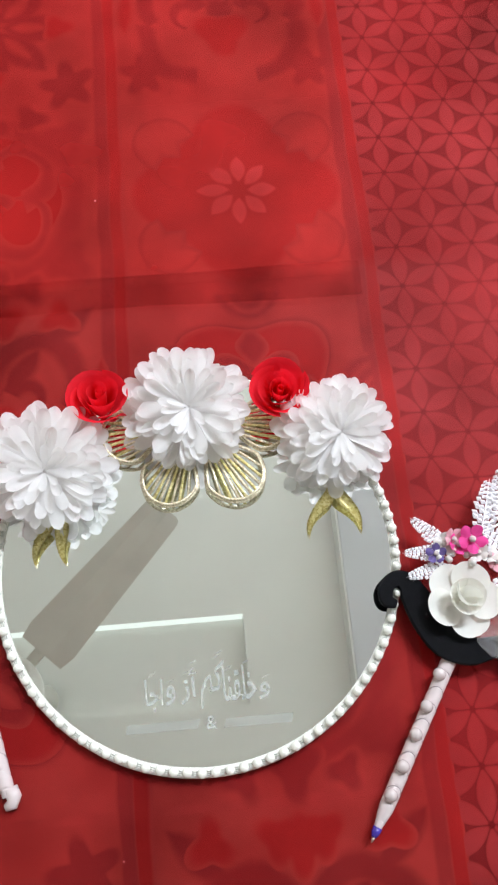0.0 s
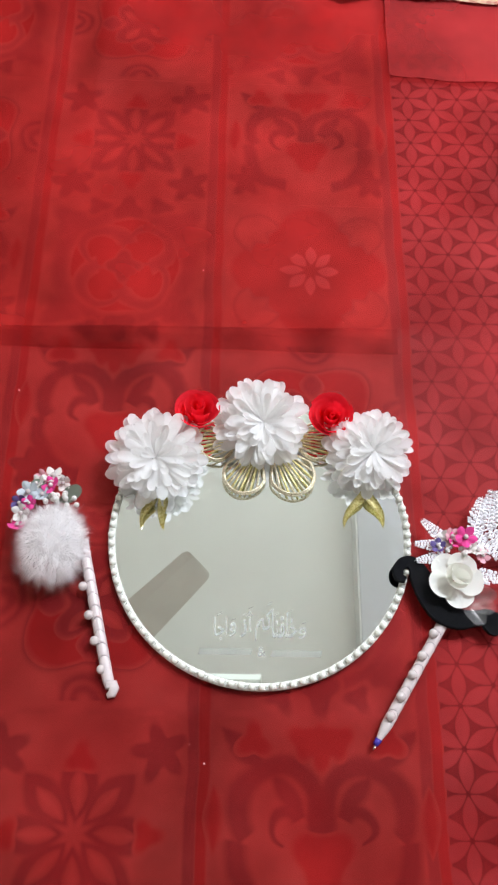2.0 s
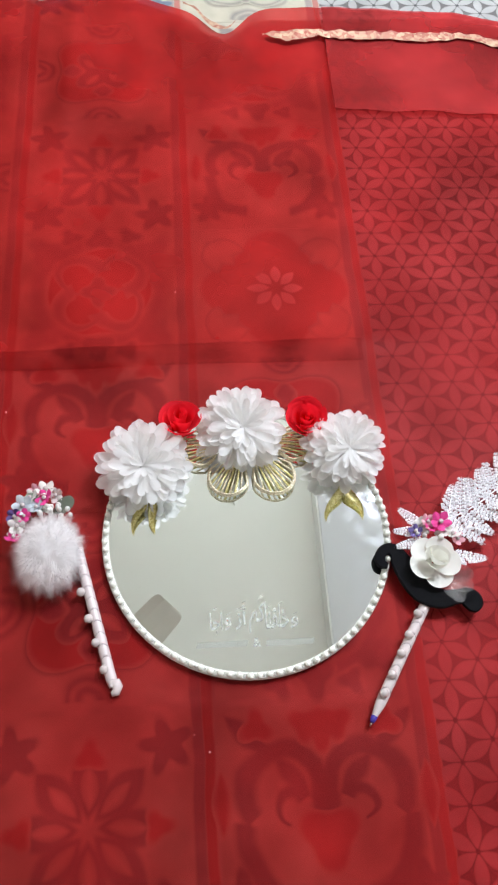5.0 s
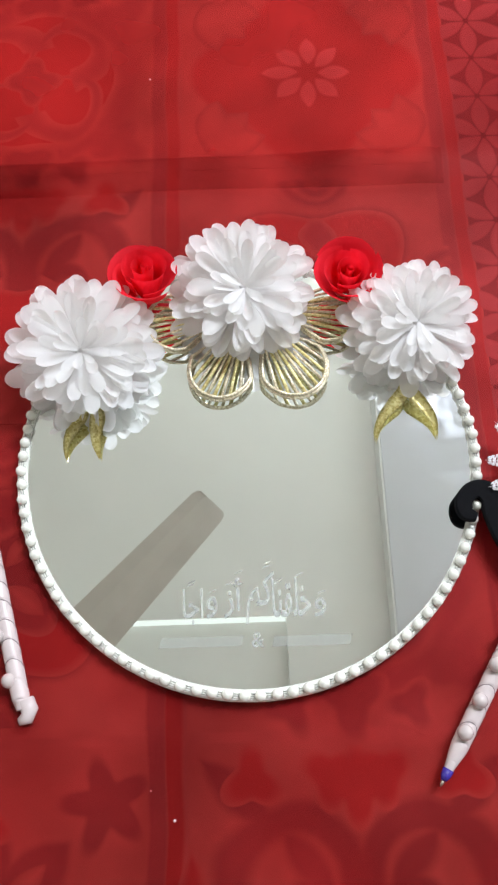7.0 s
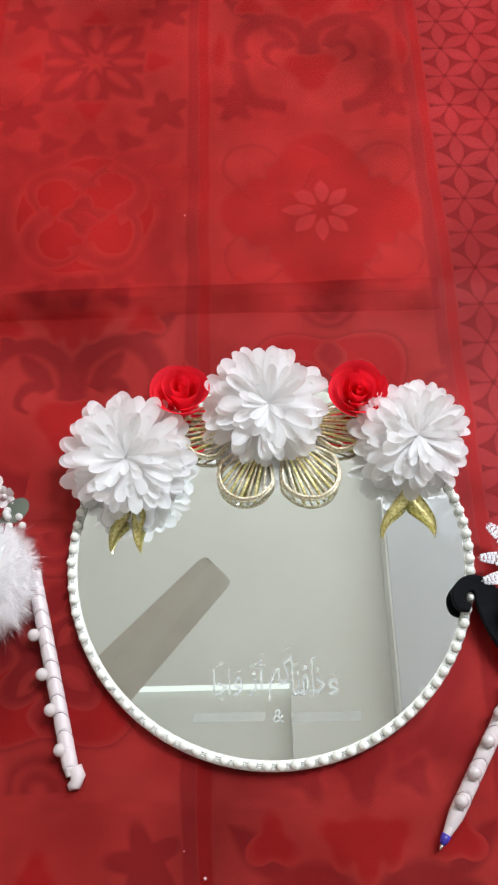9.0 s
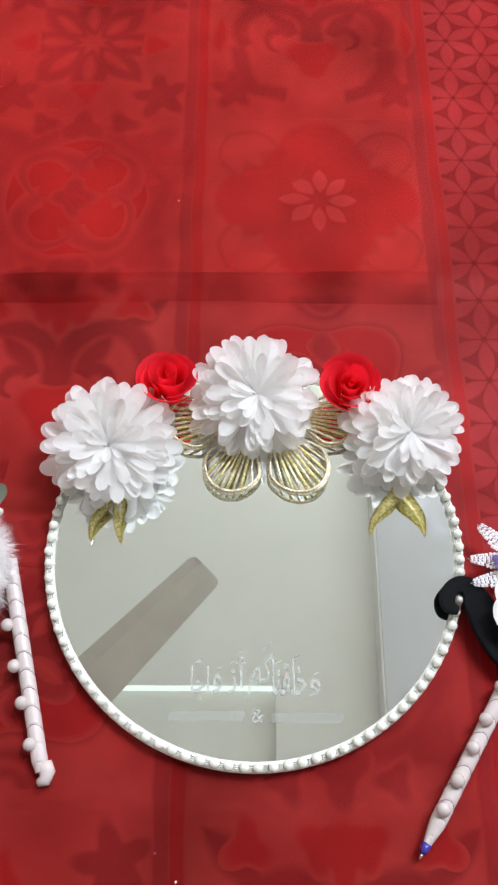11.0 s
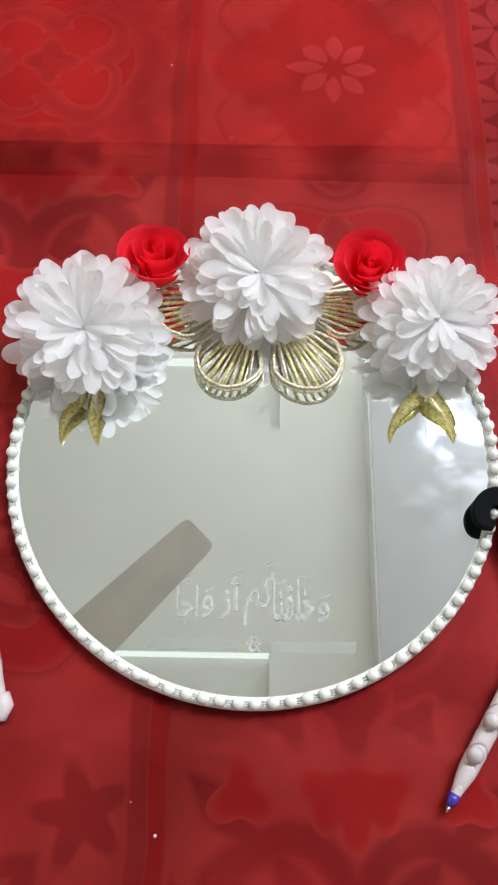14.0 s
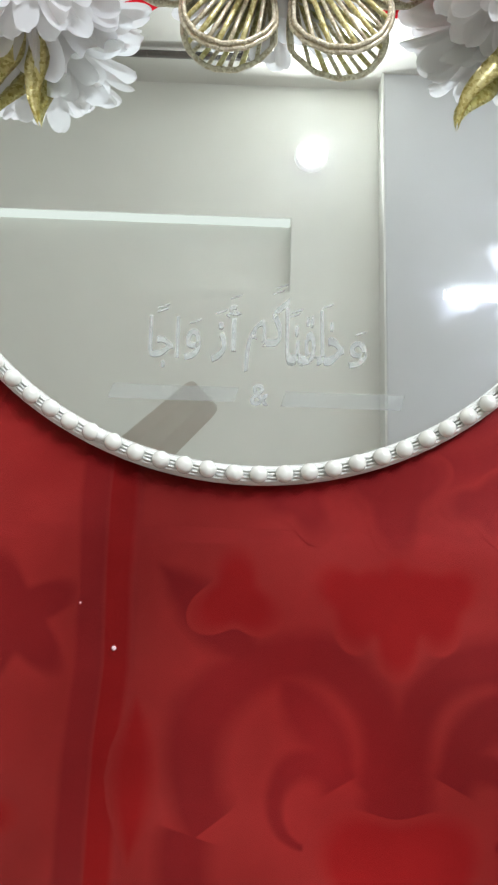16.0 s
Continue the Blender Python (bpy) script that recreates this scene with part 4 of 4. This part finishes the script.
bm = bmesh.new()
ball(bm, 0.0016, 8, 6)
BEAD = mesh_of("bead", bm, M_PENPEARL, True)
bm = bmesh.new()
ball(bm, 0.0020, 8, 6)
BUD = mesh_of("bud", bm, M_PALE, True)
FLORETS = {k: floret_mesh(m) for k, m in (("pink", M_HOTPINK), ("violet", M_LILAC), ("white", M_PALE), ("blush", M_BLUSH), ("ice", M_ICE))}


def posy(parent, spots, seed):
    rnd = random.Random(seed)
    for kind, x, y, z, size in spots:
        size *= 1.22
        m = pose(x, y, z, rnd.uniform(-28, 28), rnd.uniform(-28, 28), rnd.uniform(0, 72)) @ Matrix.Diagonal((size, size, size, 1))
        if kind == "bud":
            for k in range(4):
                part("bud", BUD, None, parent, m=pose(x + rnd.uniform(-0.006, 0.006), y + rnd.uniform(-0.005, 0.005), z + rnd.uniform(-0.003, 0.003)) @ Matrix.Diagonal((size, size, size * 1.3, 1)))
            continue
        fl = part("floret", FLORETS[kind], None, parent, m=m)
        part("bead", BEAD, None, fl, m=pose(0, 0, 0.0020))


def leaf_blade(parent, name, at, ang, length, width, material, lift=0.3):
    part(name, petal_mesh(name, length, width, material, 0.3, lift, 0.2, 0.45), None, parent, m=pose(*at, 0, -8, ang))


# ---- the pens ----
def pen_shaft(pen, foot, head, pearls, nib, hug):
    """A pen wrapped in satin ribbon: overlapping turns with a slanted lip, and pearls stuck along one side."""
    foot, head = Vector(foot), Vector(head)
    d = (head - foot).normalized()
    side = d.cross(Vector((0, 0, 1))).normalized()
    up = side.cross(d)
    total = (head - foot).length
    bm = bmesh.new()
    n, sides = 260, 24
    rows = []
    for i in range(n + 1):
        s = total * i / n
        taper = min(1.0, 0.50 + s / 0.024) if nib else min(1.0, 0.72 + s / 0.02)
        row = []
        for k in range(sides):
            a = k * math.tau / sides
            turn = ((s - 0.0045 * math.sin(a)) / 0.0100) % 1.0
            r = (0.0043 + 0.0002 * turn - (0.0006 if turn < 0.07 else 0.0)) * taper
            row.append(bm.verts.new(foot + d * s + r * (math.cos(a) * side + math.sin(a) * up)))
        rows.append(row)
    for r0, r1 in zip(rows, rows[1:]):
        for k in range(sides):
            bm.faces.new((r0[k], r0[(k + 1) % sides], r1[(k + 1) % sides], r1[k]))
    bm.faces.new(rows[0][::-1])
    bm.faces.new(rows[-1])
    part("ribbon_wrap", bm, M_RIBBON, pen, "blush white satin ribbon wound round the barrel", smooth=True)
    # thin dark tubes round the barrel, painted as the shade between ribbon turns
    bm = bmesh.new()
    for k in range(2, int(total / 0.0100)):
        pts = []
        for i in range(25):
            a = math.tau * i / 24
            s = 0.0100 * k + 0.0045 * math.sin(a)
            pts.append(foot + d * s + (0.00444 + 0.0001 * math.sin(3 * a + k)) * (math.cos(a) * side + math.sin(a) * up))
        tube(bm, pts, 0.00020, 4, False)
    part("crease_shade", bm, M_CREASE_SHADE, pen, "dark lines painted as shade in the ribbon's creases", smooth=True)
    if nib:
        bm = bmesh.new()
        tube(bm, [foot + d * 0.0005, foot - d * 0.003, foot - d * 0.0052], [0.0028, 0.0024, 0.0014], 12)
        tip = part("nib", bm, M_NIB, pen, "dark blue nib holder", smooth=True)
        bm = bmesh.new()
        tube(bm, [foot - d * 0.005, foot - d * 0.0072, foot - d * 0.0082], [0.0012, 0.0007, 0.0003], 10)
        part("point", bm, M_STEEL, tip, smooth=True)
    else:
        bm = bmesh.new()
        tube(bm, [foot + d * 0.004 + side * 0.002, foot - d * 0.001 + side * 0.003, foot - d * 0.0045 + side * 0.001, foot - d * 0.005 - side * 0.003], [0.0044, 0.0044, 0.0036, 0.0020], 12)
        part("ribbon_end", bm, M_RIBBON, pen, "folded end of the ribbon", smooth=True)
    bm = bmesh.new()
    ball(bm, 0.0038, 18, 12)
    me = mesh_of("pearl", bm, M_PENPEARL, True)
    for x, y, z in pearls:
        q = Vector((x, y, z)) - foot
        off = q.dot(side)
        x, y = (Vector((x, y, z)) - side * off * hug).xy
        z += 0.0025 * hug
        part("pearl", me, None, pen, m=pose(x, y, z))


pen = tagged(empty("moustache_pen"), "ribbon-wrapped pen with black moustache, ivory rose and silver fern", "pen")
pen_shaft(pen, (0.0890, -0.1582, 0.0082), (0.1535, -0.0560, 0.0095),
          [(0.1313, -0.0770, 0.0125), (0.1218, -0.0946, 0.0125), (0.1140, -0.1096, 0.0125), (0.1046, -0.1262, 0.0125), (0.0962, -0.1406, 0.0122)], True, 0.62)


def moustache(parent, z0, z1):
    line = ((0.1160, -0.0375, 0.0022), (0.1110, -0.0350, 0.0040), (0.1104, -0.0290, 0.0044), (0.1142, -0.0240, 0.0046), (0.1198, -0.0228, 0.0052), (0.1250, -0.0268, 0.0066),
            (0.1285, -0.0355, 0.0088), (0.1345, -0.0480, 0.0106), (0.1430, -0.0610, 0.0106), (0.1560, -0.0680, 0.0084), (0.1690, -0.0672, 0.0062), (0.1785, -0.0668, 0.0070), (0.1822, -0.0705, 0.0086), (0.1822, -0.0760, 0.0076), (0.1812, -0.0802, 0.0030))
    fine = []
    for i in range(len(line) - 1):
        p0, p1, p2, p3 = (Vector(line[min(max(i + k, 0), len(line) - 1)]) for k in (-1, 0, 1, 2))
        for k in range(6):
            t = k / 6
            fine.append(0.5 * (2 * p1 + (p2 - p0) * t + (2 * p0 - 5 * p1 + 4 * p2 - p3) * t * t + (3 * p1 - p0 - 3 * p2 + p3) * t ** 3))
    fine.append(Vector(line[-1]))
    bm = bmesh.new()
    rows = []
    for i, p in enumerate(fine):
        d = fine[min(i + 1, len(fine) - 1)] - fine[max(i - 1, 0)]
        s = Vector((-d.y, d.x, 0)).normalized()
        c = Vector((p.x, p.y, 0))
        w = abs(p.z)
        ring = [c + s * w + Vector((0, 0, z0)), c + s * w + Vector((0, 0, z1 - 0.0008)), c + s * (w - 0.0008) + Vector((0, 0, z1)),
                c - s * (w - 0.0008) + Vector((0, 0, z1)), c - s * w + Vector((0, 0, z1 - 0.0008)), c - s * w + Vector((0, 0, z0))]
        rows.append([bm.verts.new(v) for v in ring])
    for r0, r1 in zip(rows, rows[1:]):
        for k in range(6):
            bm.faces.new((r0[k], r0[(k + 1) % 6], r1[(k + 1) % 6], r1[k]))
    bm.faces.new(rows[0])
    bm.faces.new(rows[-1][::-1])
    part("moustache", bm, M_VELVET, parent, "matt black felt moustache")


moustache(pen, 0.0125, 0.0165)
bm = bmesh.new()
ball(bm, 0.0024, 12, 8)
part("pearl", bm, M_PEARL, pen, "small white pearl", smooth=True, m=pose(0.1180, -0.0305, 0.0120))
ivory = empty("rose", pose(0.1535, -0.0385, 0.0165), pen)
ivory["label"] = "ivory foam rose with rounded petals"
WIDE = petal_mesh("petal", 0.0225, 0.0235, M_PAPER, 0.30, 0.10, 0.45, 0.5)
INNER = petal_mesh("petal", 0.0165, 0.0190, M_PAPER, 0.70, 0.25, 0.55, 0.45)
for a, e, me, z in ((-78, 8, WIDE, 0.0), (-8, 12, WIDE, 0.001), (60, 14, WIDE, 0.0015), (128, 12, WIDE, 0.0008), (200, 16, WIDE, 0.0012),
                    (20, 38, INNER, 0.004), (150, 42, INNER, 0.0045), (265, 40, INNER, 0.004), (90, 62, INNER, 0.005), (215, 64, INNER, 0.0055)):
    part("petal", me, None, ivory, m=pose(0, 0, z, 0, 0, a) @ pose(0.001, 0, 0, 0, -e, 0))
for ang in (-25, -60, 5):
    leaf_blade(pen, "clear_leaf", (0.160, -0.052, 0.0168), ang, 0.026, 0.015, M_FILM, 0.1)
posy(pen, (("violet", 0.1425, -0.0110, 0.022, 0.8), ("blush", 0.1530, -0.0030, 0.024, 0.9), ("pink", 0.1640, -0.0045, 0.026, 1.15), ("pink", 0.1560, -0.0070, 0.023, 0.9), ("white", 0.1480, -0.0050, 0.022, 0.95),
           ("bud", 0.1590, -0.0140, 0.024, 0.9), ("white", 0.1740, -0.0150, 0.022, 0.9), ("bud", 0.1480, -0.0150, 0.023, 0.8), ("white", 0.1680, -0.0130, 0.025, 0.8), ("blush", 0.1780, -0.0180, 0.020, 0.8)), 41)


# fern sprig
def pinna_mesh(seed):
    """A feathery side frond: a stem with paired rounded nubs that grow smaller to the tip."""
    rnd = random.Random(seed)
    bm = bmesh.new()
    tube(bm, [(0, 0, 0), (0.5, 0, 0.01), (1, 0, 0)], [0.012, 0.010, 0.004], 5)
    n = 10
    for i in range(n):
        u = 0.06 + 0.92 * i / n
        ln = 0.235 * (1 - u) ** 0.5 * (0.55 + 0.45 * min(1, u * 6))
        for s in (-1, 1):
            a = s * radians(58 + rnd.uniform(-8, 8))
            c, sn = math.cos(a), math.sin(a)
            lift = rnd.uniform(-0.02, 0.05)
            for k in range(2):
                l0, l1 = ln * k * 0.45, ln * (k * 0.45 + 0.62)
                mid, w = (l0 + l1) / 2, 0.052
                pts = [(l0, 0, 0), (mid, -w, 0.004), (mid, w, 0.004), (l1, 0, 0.0), (mid, 0, 0.03)]
                vs = [bm.verts.new((u + c * x - sn * y, sn * x + c * y, z + lift * x / max(ln, 0.01))) for x, y, z in pts]
                for f in ((0, 1, 4), (1, 3, 4), (3, 2, 4), (2, 0, 4)):
                    bm.faces.new([vs[q] for q in f])
    return mesh_of("frond", bm, M_FERN)


FRONDS = [pinna_mesh(k) for k in range(3)]
fern = empty("fern_sprig", None, pen)
fern["label"] = "silver white artificial fern sprig"
spine = [Vector((0.160 + 0.145 * u, -0.002 + 0.020 * u + 0.112 * u * u, 0.0185 - 0.006 * u + 0.004 * math.sin(math.pi * u))) for u in (k / 14 for k in range(15))]
bm = bmesh.new()
tube(bm, spine, [0.0008 - 0.0004 * k / 14 for k in range(15)], 6)
part("stem", bm, M_FERN, fern, smooth=True)
rnd = random.Random(8)
for k in range(11):
    u = 0.09 + 0.89 * k / 11
    i = min(13, int(u * 14))
    p = spine[i].lerp(spine[i + 1], u * 14 - i)
    d = spine[i + 1] - spine[i]
    base = math.degrees(math.atan2(d.y, d.x))
    ln = 0.038 * (1 - 0.50 * u)
    for s in (-1, 1):
        a = base + s * (60 - 10 * u + rnd.uniform(-5, 5))
        l = ln * rnd.uniform(0.92, 1.06)
        part("frond", FRONDS[(k + (s > 0)) % 3], None, fern, m=pose(*p, rnd.uniform(-15, 15), rnd.uniform(-3, 6), a) @ Matrix.Diagonal((l, l * 1.36, l * 1.6, 1)))
for x, y, a, l in ((0.150, -0.010, 176, 0.027), (0.150, -0.018, 190, 0.027), (0.152, -0.008, 135, 0.030), (0.168, -0.034, -4, 0.034)):
    part("frond", FRONDS[1], None, fern, m=pose(x, y, 0.0185, 0, 0, a) @ Matrix.Diagonal((l, l * 1.1, l, 1)))

# the pen with the fur ball
pen = tagged(empty("fur_pompon_pen"), "ribbon-wrapped pen with white fur ball and small paper flowers", "pen")
pen_shaft(pen, (-0.1135, -0.1240, 0.0082), (-0.1440, -0.0080, 0.0095), [(-0.1418, -0.0470, 0.0110), (-0.1352, -0.0696, 0.0108), (-0.1287, -0.0893, 0.0106), (-0.1215, -0.1107, 0.0104)], False, 0.22)
bm = bmesh.new()
bmesh.ops.create_icosphere(bm, subdivisions=4, radius=1.0)
for v in bm.verts:
    n = noise.noise(v.co * 2.2) * 0.08 + noise.noise(v.co * 7) * 0.05
    v.co = Vector((v.co.x * 0.0225, v.co.y * 0.0265, v.co.z * 0.0185)) * (1 + n)
fur = part("fur_ball", bm, M_FUR, pen, "fluffy white fur", smooth=True, m=pose(-0.1655, -0.0140, 0.0225))
rnd = random.Random(77)
verts, faces = [], []
for k in range(7000):
    z = rnd.uniform(-0.75, 1)
    a = rnd.uniform(0, math.tau)
    q = math.sqrt(1 - z * z)
    n = Vector((q * math.cos(a), q * math.sin(a), z))
    p = Vector((n.x * 0.0215, n.y * 0.0255, n.z * 0.0175))
    droop = Vector((rnd.uniform(-0.5, 0.5), rnd.uniform(-0.75, 0.25), rnd.uniform(-0.5, 0.1)))
    clump = noise.noise_vector(n * 3.5)
    d = (n + 0.55 * droop + 0.9 * clump).normalized()
    ln = rnd.uniform(0.0045, 0.0115) * (1.45 if n.y < -0.5 else 1) * (1.35 if rnd.random() < 0.05 else 1)
    t = d.cross(Vector((rnd.random(), rnd.random(), rnd.random()))).normalized() * 0.00011
    i = len(verts)
    mid = p + d * ln * 0.55 + Vector((0, 0, 0.0006))
    end = p + d * ln + clump * 0.0015
    verts += [p - t, p + t, mid + t * 0.8, mid - t * 0.8, end]
    faces += [(i, i + 1, i + 2, i + 3), (i + 3, i + 2, i + 4)]
me = bpy.data.meshes.new("hair")
me.from_pydata([tuple(v) for v in verts], [], faces)
me.materials.append(M_FUR)
tagged(part("hair", me, None, fur), kind="stuff")
leaf_blade(pen, "grey_leaf", (-0.165, 0.022, 0.0170), 25, 0.022, 0.014, M_SAGE)
leaf_blade(pen, "grey_leaf", (-0.172, 0.024, 0.0170), 140, 0.020, 0.014, M_SAGE)
posy(pen, (("blush", -0.1795, 0.0415, 0.0200, 0.9), ("white", -0.1706, 0.0415, 0.0220, 1.1), ("white", -0.1620, 0.0375, 0.0210, 0.9), ("white", -0.1825, 0.0345, 0.0220, 1.0), ("pink", -0.1696, 0.0320, 0.0260, 1.05),
           ("ice", -0.1880, 0.0270, 0.0250, 1.15), ("violet", -0.1955, 0.0190, 0.0220, 0.9), ("pink", -0.1867, 0.0174, 0.0250, 0.8), ("white", -0.1925, 0.0100, 0.0230, 1.0), ("pink", -0.1950, -0.0010, 0.0210, 0.95),
           ("bud", -0.1705, 0.0210, 0.0290, 1.0), ("bud", -0.1610, 0.0255, 0.0260, 1.0), ("bud", -0.1535, 0.0185, 0.0240, 0.95), ("bud", -0.1650, 0.0225, 0.0275, 0.9), ("ice", -0.1770, 0.0245, 0.0240, 0.9), ("white", -0.1945, 0.0035, 0.0190, 0.8)), 42)
